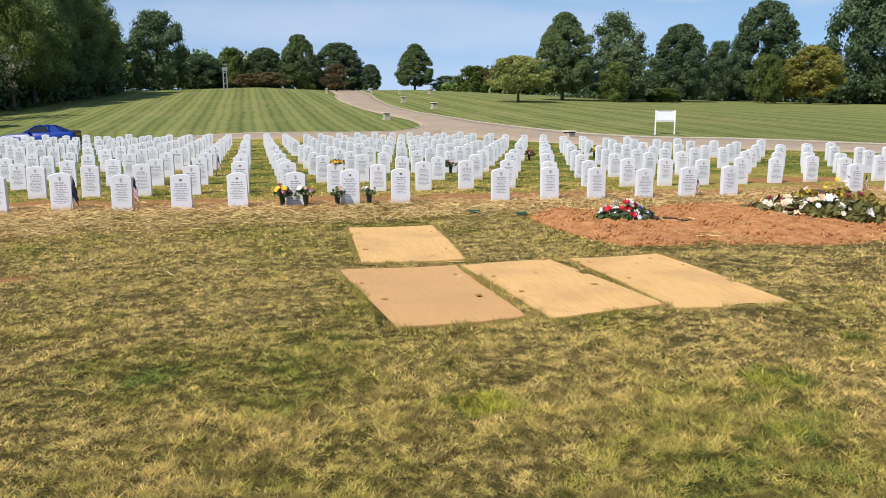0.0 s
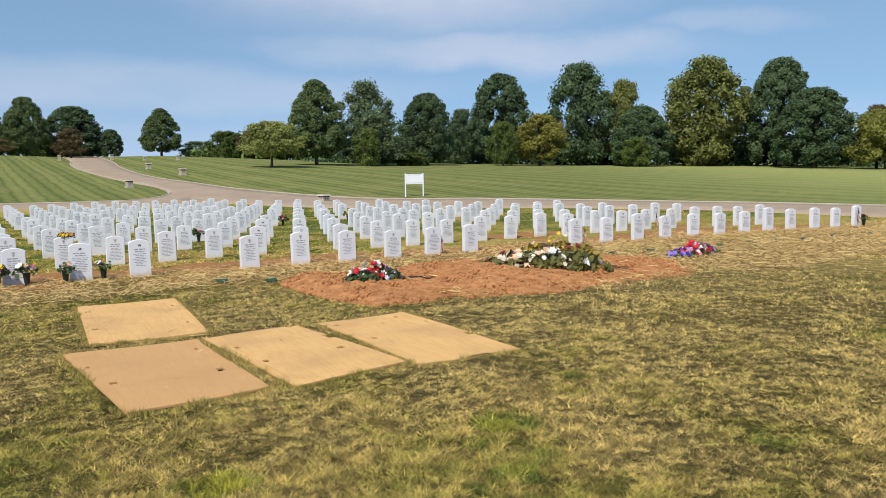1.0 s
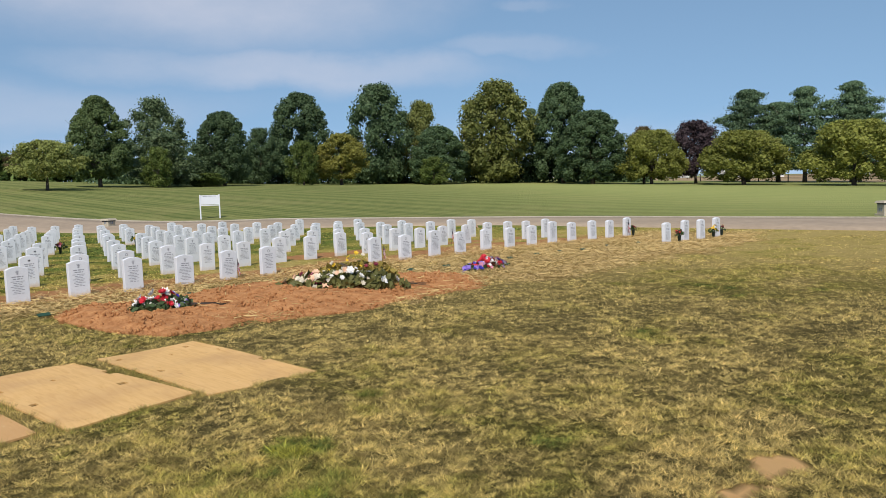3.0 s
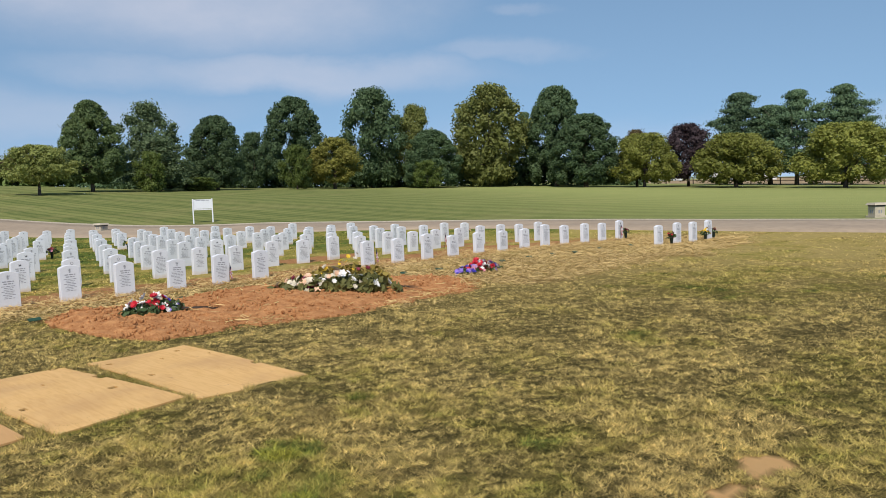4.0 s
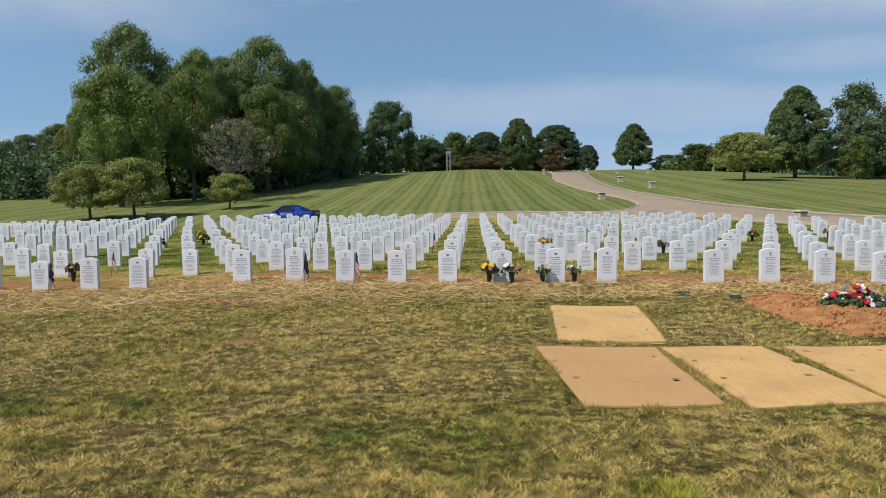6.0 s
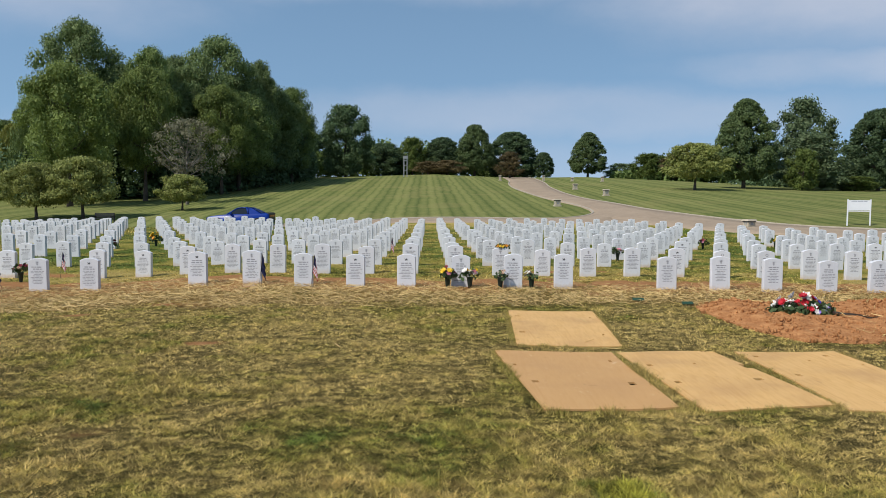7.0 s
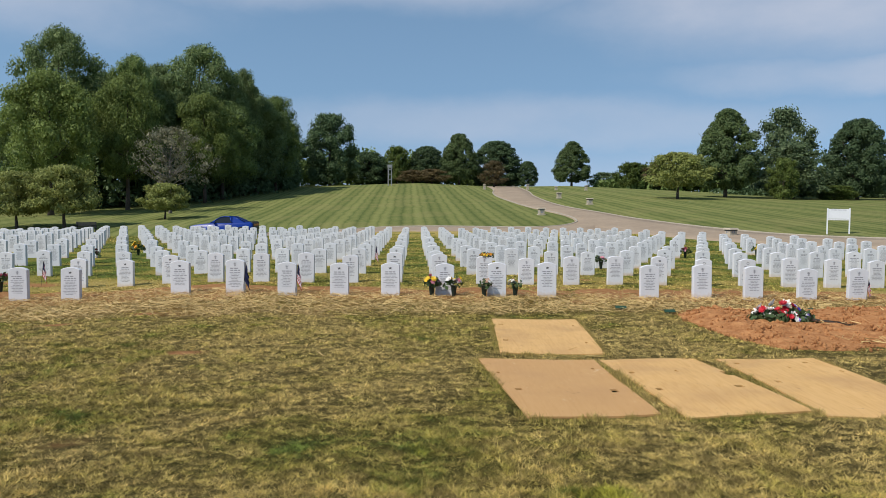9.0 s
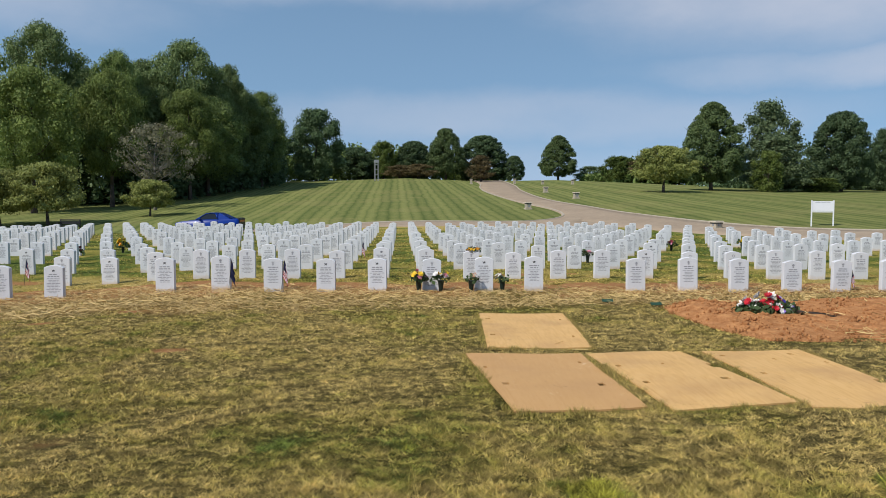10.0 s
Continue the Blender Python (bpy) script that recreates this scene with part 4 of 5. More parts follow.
def crown_mesh(name, shape, mat, seed, H=10.0, W=4.0, foot=0.18, lobes=80, per=170, lobe=0.24, size=0.34, ragged=0.16, loose=0.18):
    """Foliage as many leafy lobes: leaves sit on the outside of each lobe, with gaps between lobes."""
    rs = np.random.RandomState(seed)
    zf = (np.arange(lobes) + rs.rand(lobes)) / lobes
    ang = np.arange(lobes) * 2.39996 + rs.normal(0, .35, lobes)
    zs, rsn = PROFILE[shape]
    lr = W * lobe * rs.uniform(.75, 1.25, lobes) * (.75 + .25 * np.interp(zf, zs, rsn))
    outer = W * np.interp(zf, zs, rsn) * (1 + ragged * np.clip(rs.normal(0, 1, lobes), -1.3, 1.1)) - lr * .75
    rad = np.maximum(outer, 0) * np.where(rs.rand(lobes) < .72, 1, rs.rand(lobes))
    z = np.clip(H * (foot + (1 - foot) * zf) + rs.normal(0, .03 * H * ragged * 3, lobes), H * foot + lr * .3, H - lr * .8)
    c = np.stack([rad * np.cos(ang), rad * np.sin(ang), z], -1)
    per = int(per * 1.65)
    n = lobes * per
    u = rnd_unit(rs, n)
    squash = np.array([1, 1, {"pine": .3, "spread": .55}.get(shape, .78)])
    p = np.repeat(c, per, 0) + u * squash * (np.repeat(lr, per) * (1 - loose + 2 * loose * rs.rand(n) ** 1.5))[:, None]
    nrm = u + rnd_unit(rs, n) * 1.0 + np.array([0, 0, .3])
    s = size * rs.uniform(.45, 1.1, n)
    # fewer, larger leaves deep inside each lobe close the crown
    m = lobes * (per // 9)
    ui = rnd_unit(rs, m)
    p = np.concatenate([p, np.repeat(c, per // 9, 0) + ui * squash * (np.repeat(lr, per // 9) * rs.uniform(.3, .7, m))[:, None]])
    nrm = np.concatenate([nrm, ui + rnd_unit(rs, m) * .6])
    s = np.concatenate([s, 2.3 * size * rs.uniform(.7, 1.2, m)])[:, None]
    n += m
    nrm /= np.linalg.norm(nrm, axis=1)[:, None]
    t = np.cross(nrm, rnd_unit(rs, n)); t /= np.linalg.norm(t, axis=1)[:, None]
    b = np.cross(nrm, t)
    V = np.stack([p - t * s * .55, p + t * s * .3 - b * s * .42, p + t * s * .35 + b * s * .4], 1).reshape(-1, 3)
    V[:, 2] = np.maximum(V[:, 2], 0.05)
    return np_mesh(name, V, np.arange(len(V)).reshape(-1, 3), mat)


def trunk_bm(seed, H, W, foot, thick, limbs=9):
    r = random.Random(seed)
    bm = bmesh.new()
    p = [Vector((0, 0, -0.3))]
    for s in range(1, 6):
        p.append(Vector((r.uniform(-.12, .12) * s * .5, r.uniform(-.12, .12) * s * .5, H * .82 * s / 5)))
    rad = lambda z: thick * (1 - .85 * max(0, z) / (H * .85)) + (.35 * thick if z < 0.1 else 0)
    for a, b in zip(p, p[1:]):
        tube(bm, a, b, rad(a.z), rad(b.z), 8)
    for _ in range(limbs):
        z = H * r.uniform(foot * .8, .65)
        a = r.uniform(0, 6.283)
        l = W * r.uniform(.5, .85)
        s, e = Vector((0, 0, z)), Vector((l * math.cos(a), l * math.sin(a), z + l * r.uniform(.4, .9)))
        mid = s.lerp(e, .5) + Vector((0, 0, -.1 * l))
        tube(bm, s, mid, rad(z) * .5, rad(z) * .32, 6)
        tube(bm, mid, e, rad(z) * .32, rad(z) * .08, 5)
    return bm


def tree_kind(shape, leaf, seed, label, category="tree", H=10.0, W=4.0, foot=.18, thick=.22, bark=None, limbs=9, **kw):
    """One tree, built at the origin, kept aside as the pattern for its copies."""
    ob = part("tree", trunk_bm(seed, H, W, foot, thick, limbs), bark or M_BARK)
    ob.name = "tree"
    crown = place("crown", crown_mesh("crown", shape, LEAF[leaf], seed, H, W, foot, **kw), ob)
    ob["H"], ob["W"] = H, W
    tagged(ob, label, category, "trees")
    used = [False]

    def plant(x, y, h, w, turn=None):
        m = Matrix.Translation((x, y, z_at(x, y) - .05)) @ Matrix.Rotation(turn if turn is not None else (x * 7.3 + y * 3.1) % 6.28, 4, "Z") @ Matrix.Diagonal((w / W, w / W, h / H, 1))
        if not used[0]:
            used[0] = True
            ob.matrix_basis = m
            return ob
        q = copy_thing(ob, Matrix.Identity(4))
        q.matrix_basis = m
        return q
    return plant


maple = tree_kind("oval", "dark", 1, "dense dark green maple on the mown field", lobes=150, per=110, foot=.13, lobe=.19, size=.28, ragged=.06, loose=.12)
deep = tree_kind("dome", "deep", 2, "broad dark green shade tree at the field's edge", lobes=150, per=110, foot=.08, lobe=.19, size=.28, ragged=.07, loose=.12)
ragged = tree_kind("open", "deep", 3, "tall ragged dark green tree at the field's edge", lobes=80, per=125, foot=.06, lobe=.27, ragged=.2, loose=.3)
feather = tree_kind("open", "pale", 4, "feathery grey-green tree with an open top", lobes=70, per=99, foot=.06, lobe=.24, ragged=.24, loose=.5)
olive = tree_kind("open", "olive", 5, "tall olive-yellow tree turning in early autumn", lobes=85, per=112, foot=.04, lobe=.25, ragged=.14, loose=.35)
roundy = tree_kind("dome", "turning", 6, "low round tree with yellowing green leaves", lobes=90, per=106, foot=.13, H=8, W=5, lobe=.2, ragged=.08)
gold = tree_kind("spread", "gold", 7, "small tree with golden autumn leaves", lobes=70, per=99, foot=.14, H=8, W=4, lobe=.24, ragged=.1, loose=.3)
purple = tree_kind("dome", "purple", 8, "dark purple-leaved round tree", lobes=80, per=99, foot=.16, H=9, W=4, ragged=.1, loose=.25)
limey = tree_kind("open", "lime", 9, "bright green young tree before darker trees", lobes=60, per=99, foot=.08, H=8, W=4, loose=.35)
rusty = tree_kind("spread", "rust", 10, "small tree with rust-brown leaves", lobes=50, per=79, foot=.15, H=6, W=3, lobe=.28, size=.26, loose=.4)
pine = tree_kind("pine", "pine", 11, "tall dark pine with layered feathery boughs", lobes=120, per=112, foot=.14, H=15, W=6.4, thick=.34, lobe=.27, size=.34, ragged=.3, loose=.4)
oak = tree_kind("open", "tall", 12, "tall dark oak at the edge of the wood", lobes=90, per=220, foot=.2, H=16, W=5.5, thick=.35, lobe=.25, size=.25, ragged=.22, loose=.2)
oak_b = tree_kind("dome", "maple", 13, "broad green tree in the wood", lobes=90, per=220, foot=.2, H=14, W=5.5, thick=.33, lobe=.25, size=.25, ragged=.22, loose=.2)
sunny = tree_kind("dome", "oak", 14, "sunlit green tree at the front of the wood", lobes=90, per=220, foot=.27, H=13, W=5, thick=.3, lobe=.25, size=.25, ragged=.22, loose=.2)
apple = tree_kind("spread", "apple", 15, "low spreading tree with olive leaves on mown grass", lobes=80, per=99, foot=.27, H=4.5, W=2.9, thick=.13, lobe=.22, size=.19, loose=.3)
bare = tree_kind("spread", "bare", 16, "half-bare grey tree before the dark wood", lobes=52, per=42, foot=.36, H=7.8, W=3.9, thick=.16, bark=M_GREYBARK, limbs=34, lobe=.2, size=.20, ragged=.3, loose=.6)

for x, y, h, w in ((35.53, 72.85, 9.95, 3.61), (26.03, 119.66, 7.81, 3.30), (6.48, 121.50, 9.07, 3.65)):
    maple(x, y, h, w)
for x, y, h, w in ((53.23, 78.01, 9.61, 3.64), (75.03, 92.78, 14.80, 5.23), (106.18, 63.20, 16.37, 5.18), (100.76, 53.64, 11.03, 5.43), (87.04, 72.87, 9.03, 4.62), (13.32, 126.22, 8.43, 4.81), (18.74, 123.74, 4.58, 2.00), (0.75, 128.60, 7.07, 3.83)):
    deep(x, y, h, w)
for x, y, h, w in ((82.62, 82.11, 15.94, 5.03), (64.50, 87.64, 8.37, 2.44), (-15.09, 113.22, 11.84, 4.38), (-21.31, 109.03, 11.18, 2.16), (-9.79, 125.94, 6.01, 3.84)):
    ragged(x, y, h, w)
for x, y, h, w in ((45.82, 81.57, 10.98, 3.76), (43.96, 74.77, 6.55, 3.92), (32.32, 123.66, 2.88, 2.90)):
    feather(x, y, h, w)
for x, y, h, w in ((97.84, 70.39, 16.61, 6.45), (89.19, 79.07, 13.46, 3.46)):
    olive(x, y, h, w)
for x, y, h, w in ((103.69, 45.42, 7.88, 4.81), (105.83, 32.64, 7.40, 5.82), (108.63, 19.68, 8.29, 6.09), (-48.28, 75.27, 8.53, 2.14)):
    roundy(x, y, h, w)
gold(70.75, 76.24, 7.56, 4.16)
purple(110.21, 41.91, 9.32, 3.93)
for x, y, h, w in ((41.0, 70.5, 4.6, 1.8), (48.7, 74.5, 1.7, 2.6), (83.60, 70.35, 4.25, 2.38), (-4.75, 126.29, 6.99, 2.83), (36.33, 118.59, 4.63, 3.50), (63.97, 75.76, 6.14, 2.36)):
    limey(x, y, h, w)
for x, y, h, w in ((11.8, 108.3, 4.4, 2.2), (39.57, 115.69, 4.53, 2.47), (106.01, 48.06, 8.83, 2.52), (1.8, 116.5, 2.6, 3.0), (-1.5, 117.5, 2.4, 2.6)):
    rusty(x, y, h, w)
for x, y, h, w in ((126.14, 41.16, 15.40, 6.10), (127.41, 32.71, 15.30, 5.70), (131.40, 27.18, 15.97, 5.80), (128.62, 37.31, 13.21, 6.00), (130.22, 25.70, 11.99, 3.86), (125.32, 41.69, 10.64, 3.26), (107.79, 70.95, 13.12, 3.22)):
    pine(x, y, h, w)
for x, y, h, w in ((-37.40, 68.90, 19.27, 4.84), (-26.54, 81.92, 19.01, 5.00), (-22.57, 87.26, 16.53, 2.66), (-58.91, 83.42, 8.13, 3.43), (-32.25, 83.98, 17.09, 3.62), (-24.19, 95.95, 14.95, 4.19), (-44, 80, 13, 6), (-36.2, 76.5, 15.4, 4.8), (-29.0, 79.0, 15.2, 4.6), (-24.6, 84.5, 14.4, 4.4), (-21.6, 90.5, 13.2, 3.9)):
    oak(x, y, h, w)
for x, y, h, w in ((-31.96, 74.70, 17.01, 3.37), (-20.20, 95.97, 13.51, 3.35), (-23.5, 80.8, 12.2, 4.3), (-42.60, 69.59, 11.45, 2.45), (-65.63, 82.27, 8.24, 5.52), (-52.14, 79.92, 9.20, 3.12), (-26, 105, 12, 5), (-30, 118, 13, 6), (-40, 100, 14, 6)):
    oak_b(x, y, h, w)
for x, y, h, w in ((-33.76, 59.57, 13.67, 4.19), (-29.10, 66.11, 14.00, 3.48), (-23.67, 74.46, 12.52, 3.25)):
    sunny(x, y, h, w)
for x, y, h, w in ((27.7, 65.0, 4.9, 3.3), (-28.4, 44.1, 4.5, 2.75), (-25.27, 44.97, 4.91, 2.72), (-20.28, 52.33, 3.25, 2.07)):
    apple(x, y, h, w)
bare(-22.54, 60.03, 8.50, 3.61)


def thicket(pts, label, mat, seed, depth, hi, n, size):
    """A belt of tangled undergrowth along a line."""
    rs = np.random.RandomState(seed)
    p = np.array(pts, float)
    s = np.concatenate([[0], np.cumsum(np.hypot(*np.diff(p, axis=0).T))])
    u = rs.uniform(0, s[-1], n)
    x = np.interp(u, s, p[:, 0]) + np.clip(rs.normal(size=n), -1.7, 1.7) * depth
    y = np.interp(u, s, p[:, 1]) + np.clip(rs.normal(size=n), -1.7, 1.7) * depth
    top = hi * (0.45 + 0.9 * vnoise(u, u * 0, 4.0, seed)) * np.clip(np.minimum(u, s[-1] - u) / 9, .2, 1)
    c = np.stack([x, y, height(x, y) + top * rs.rand(n) ** .8], -1)
    V, F = leaves(c, .35, 11, size * 1.3, rs)
    return tagged(place("undergrowth", np_mesh("undergrowth", V, F, mat)), label, "undergrowth", kind="stuff")


thicket([(46, 92), (62, 96), (80, 92), (98, 82), (112, 70), (120, 58)], "dark undergrowth under the field-edge trees", LEAF["deep"], 61, 2.6, 5.2, 4200, .44)
thicket([(-40, 120), (-20, 128), (0, 134), (14, 132)], "dark woodland belt beyond the hill", LEAF["maple"], 62, 3.0, 6.0, 2200, .48)
thicket([(34, 121), (46, 116), (60, 104)], "dark hedge beyond the mown field", LEAF["maple"], 64, 2.4, 4.2, 1100, .6)
thicket([(-80, 84), (-48, 78), (-38, 70), (-29, 74), (-26, 84), (-23, 96), (-24, 108)], "dark undergrowth inside the wood", LEAF["deep"], 63, 2.6, 6.0, 6500, .40)

# ---- section marker pedestals ----
def pedestal(x, y, turn, h=0.62):
    wide = .84 if y < 80 else .6
    ob = empty("section_marker", pose(x, y, z_at(x, y), 0, 0, turn) @ Matrix.Diagonal((wide, wide, .92, 1)))
    part("plinth", box(bmesh.new(), -.34, .34, -.34, .34, -.1, .09, .015), M_PEDESTAL, ob)
    part("shaft", box(bmesh.new(), -.26, .26, -.26, .26, .09, h - .16, .012), M_PEDESTAL, ob)
    part("band", box(bmesh.new(), -.275, .275, -.275, .275, h - .16, h - .10, .005), M_DARK, ob, "dark recessed band under the cap")
    bm = box(bmesh.new(), -.35, .35, -.35, .35, h - .10, h, 0)
    for v in bm.verts:
        if v.co.z > h - .02:
            v.co.x *= .82; v.co.y *= .82
    part("cap", bm, M_PEDESTAL, ob)
    for a in (0, 90):
        bm = bmesh.new()
        for u in (-.09, .03):
            box(bm, u, u + .06, -.266, -.258, .2, .34)
        bmesh.ops.rotate(bm, verts=bm.verts, matrix=Matrix.Rotation(radians(-a), 3, "Z"), cent=(0, 0, 0))
        part("lettering", bm, M_SIGNTEXT, ob, "small dark figures on the face")
    return tagged(ob, "squat limestone section marker with a dark band", "marker", "section markers")


for x, y, a, h in ((11.8, 49.8, 12, .66), (17.6, 59.2, 12, .66), (16.6, 71.8, 8, .7), (38.3, -3.75, -38, .66), (18.75, 26.5, 18, .5), (9.7, 98, 5, .8), (15.9, 97, 5, .8), (19.4, 93, 5, .6), (23.0, 90, 5, .7)):
    pedestal(x, y, a, h)

# ---- sign ----
sg = empty("field_sign", pose(23.8, 25.4, z_at(23.8, 25.4), 0, 0, -24) @ Matrix.Diagonal((.84, 1, .9, 1)))
for u in (-.6, .6):
    part("post", box(bmesh.new(), u - .04, u + .04, -.04, .04, -.2, 1.46, .006), M_WHITE, sg)
bd = part("panel", box(bmesh.new(), -.56, .56, -.02, .02, .86, 1.42, .005), M_WHITE, sg)
bm = bmesh.new()
for u0, u1, z0, z1 in ((-.42, -.12, 1.345, 1.375), (-.08, .2, 1.345, 1.375), (.24, .42, 1.345, 1.375)):
    box(bm, u0, u1, -.0235, -.02, z0, z1)
part("lettering", bm, M_SIGNTEXT, bd, "one small grey line of lettering")
part("lower_rail", box(bmesh.new(), -.56, .56, -.025, .025, .78, .84, .004), M_WHITE, sg)
tagged(sg, "white panel sign on two white posts in the grass", "sign")

# ---- car ----
def car(x, y, turn):
    ob = empty("car", pose(x, y, z_at(x, y) - .03, 0, 0, turn) @ Matrix.Diagonal((.88, .95, .93, 1)))
    half = .93
    top = [(-2.38, .62), (-2.3, .74), (-1.9, .83), (-1.0, .93), (-.72, .96), (.9, .99), (1.6, 1.03), (2.2, 1.05), (2.34, 1.0)]
    low = [(2.38, .62), (2.30, .36), (1.92, .26), (-1.9, .24), (-2.30, .3)]
    prof = top + low
    bm = bmesh.new()
    loops = []
    for s, k in ((-1, .86), (-.93, 1), (.93, 1), (1, .86)):
        loops.append([bm.verts.new((px * (1 if abs(s) < .95 else .985), s * half, .62 + (pz - .62) * k)) for px, pz in prof])
    for a, b in zip(loops, loops[1:]):
        for j in range(len(prof)):
            bm.faces.new((a[j], b[j], b[(j + 1) % len(prof)], a[(j + 1) % len(prof)]))
    bm.faces.new(loops[0]); bm.faces.new(loops[-1][::-1])
    bmesh.ops.recalc_face_normals(bm, faces=bm.faces)
    bmesh.ops.bevel(bm, geom=list(bm.edges), offset=.02, segments=2, affect="EDGES")
    body = part("body", bm, M_CARBLUE, ob, shade=True)
    base = [(-.85, .95), (-.1, 1.38), (.25, 1.43), (.85, 1.41), (1.75, 1.02)]
    def shell(yo, inset, grow, mat, name, par):
        bm = bmesh.new()
        a = [bm.verts.new((px * grow, -yo * (.95 if pz < 1.1 else .78), pz + inset)) for px, pz in base]
        b = [bm.verts.new((px * grow, yo * (.95 if pz < 1.1 else .78), pz + inset)) for px, pz in base]
        for j in range(len(base) - 1):
            bm.faces.new((a[j], a[j + 1], b[j + 1], b[j]))
        bm.faces.new(a[::-1]); bm.faces.new(b)
        bm.faces.new((a[0], b[0], b[-1], a[-1]))
        bmesh.ops.recalc_face_normals(bm, faces=bm.faces)
        return part(name, bm, mat, par)
    shell(.88, 0, 1, M_GLASS, "glasshouse", ob)
    for s in (-1, 1):
        bm = bmesh.new()
        for (x0, z0), (x1, z1) in zip(base, base[1:]):
            tube(bm, (x0, s * .88 * (.95 if z0 < 1.1 else .78), z0), (x1, s * .88 * (.95 if z1 < 1.1 else .78), z1), .04, .04, 6)
        tube(bm, (.62, s * .70, 1.40), (.78, s * .84, 1.0), .05, .06, 6)
        part("roof_rail", bm, M_CARBLUE, ob)
    rf = [(-.14, 1.38), (.0, 1.42), (.25, 1.45), (.55, 1.455), (.85, 1.43), (1.15, 1.33), (1.45, 1.2), (1.78, 1.05)]
    bm = bmesh.new()
    a = [bm.verts.new((px, -.68, pz + .008)) for px, pz in rf]; b = [bm.verts.new((px, .68, pz + .008)) for px, pz in rf]
    for j in range(len(rf) - 1):
        bm.faces.new((a[j], a[j + 1], b[j + 1], b[j]))
    bmesh.ops.solidify(bm, geom=list(bm.faces), thickness=.012)
    part("roof", bm, M_CARBLUE, ob)
    for wx in (-1.5, 1.45):
        for s in (-1, 1):
            bm = bmesh.new()
            lathe(bm, [(.2, -.11), (.33, -.11), (.36, -.08), (.36, .08), (.33, .11), (.2, .11)], 20)
            wh = part("wheel", bm, M_TYRE, ob, "black tyre on an alloy rim")
            wh.matrix_basis = pose(wx, s * .84, .36, 90, 0, 0)
            bm = bmesh.new()
            lathe(bm, [(.21, -.112), (.21, .112)], 20)
            for q in range(5):
                an = q * 2 * math.pi / 5
                tube(bm, (0, 0, .115 * (-s)), (.2 * math.cos(an), .2 * math.sin(an), .118 * (-s)), .025, .03, 5)
            part("rim", bm, M_CHROME, wh)
    for s in (-1, 1):
        bm = bmesh.new()
        q = [bm.verts.new(p) for p in ((.55, s * .715, 1.42), (.86, s * .715, 1.42), (1.3, s * .77, 1.24), (1.8, s * .86, 1.0), (.8, s * .865, .97))]
        bm.faces.new(q)
        bmesh.ops.solidify(bm, geom=list(bm.faces), thickness=.02)
        part("rear_quarter", bm, M_CARBLUE, ob)
    part("spoiler", box(bmesh.new(), 2.12, 2.36, -.8, .8, 1.07, 1.1, .01), M_BLACK, ob)
    part("tail_lamp", box(bmesh.new(), 2.40, 2.435, -.8, .8, .80, .94, .01), M_LAMPRED, ob)
    part("rear_bumper", box(bmesh.new(), 2.2, 2.42, -.88, .88, .34, 1.06, .04), M_BLACK, ob)
    for s in (-1, 1):
        part("headlight", box(bmesh.new(), -2.40, -2.33, s * .7 - .14, s * .7 + .14, .60, .70, .01), M_PANE, ob)
        part("mirror", box(bmesh.new(), -.62, -.44, s * .98 - .09, s * .98 + .09, .98, 1.1, .03), M_CARBLUE, ob)
        for dx in (-.55, .78):
            part("door_seam", box(bmesh.new(), dx, dx + .012, s * .925 - .006, s * .925 + .006, .40, .94), M_BLACK, ob)
    return tagged(ob, "bright blue two-door sports coupe standing on the lane", "car")


car(-11.0, 37.8, 1.5)

# ---- bench, bell tower, fence, far houses ----
bn = empty("bench", pose(-22.6, 42.5, z_at(-22.6, 42.5), 0, 0, -8))
for u in (-.75, .75):
    bm = box(bmesh.new(), u - .04, u + .04, -.25, -.18, -.1, .62, .01)
    box(bm, u - .04, u + .04, .2, .27, -.1, .85, .01); box(bm, u - .04, u + .04, -.25, .27, .56, .62, .01)
    part("leg_frame", bm, M_BLACK, bn)
for q in range(4):
    part("seat_slat", box(bmesh.new(), -.8, .8, -.22 + .11 * q, -.14 + .11 * q, .40, .43, .006), M_BLACK, bn)
for q in range(4):
    part("back_slat", box(bmesh.new(), -.8, .8, .22, .25, .5 + .09 * q, .57 + .09 * q, .006), M_BLACK, bn)
tagged(bn, "black slatted park bench beside the lane", "bench")

tw = empty("bell_tower", pose(-4.5, 104.3, z_at(-4.5, 104.3), 0, 0, 10))
for u, v in ((-.24, -.24), (.24, -.24), (-.24, .24), (.24, .24)):
    part("post", box(bmesh.new(), u - .06, u + .06, v - .06, v + .06, -.2, 3.1, .01), M_STEEL, tw)
for z in (.9, 1.7, 2.45):
    part("platform", box(bmesh.new(), -.3, .3, -.3, .3, z, z + .1, .01), M_STEEL, tw)
part("bell_housing", box(bmesh.new(), -.34, .34, -.34, .34, 2.75, 3.2, .02), M_STEEL, tw)
tagged(tw, "slender grey metal bell tower on the hilltop", "tower")

fn = empty("fence")
fpts = curve_points([(112, 84, 0), (124, 64, 0), (131, 46, 0), (132.5, 17, 0), (131, -10, 0), (124, -40, 0)], 4.4)[:, :2]
for q, (x, y) in enumerate(fpts):
    z = z_at(x, y)
    part("fence_post", tube(bmesh.new(), (x, y, z - .2), (x, y, z + 1.25), .09, .08, 7), M_FENCE, fn)
    if q:
        px, py = fpts[q - 1]
        for hh in (.62, 1.1):
            part("fence_rail", tube(bmesh.new(), (px, py, z_at(px, py) + hh), (x, y, z + hh), .04, .04, 5), M_FENCE, fn)
tagged(fn, "dark timber post and rail fence along the field", "fence")


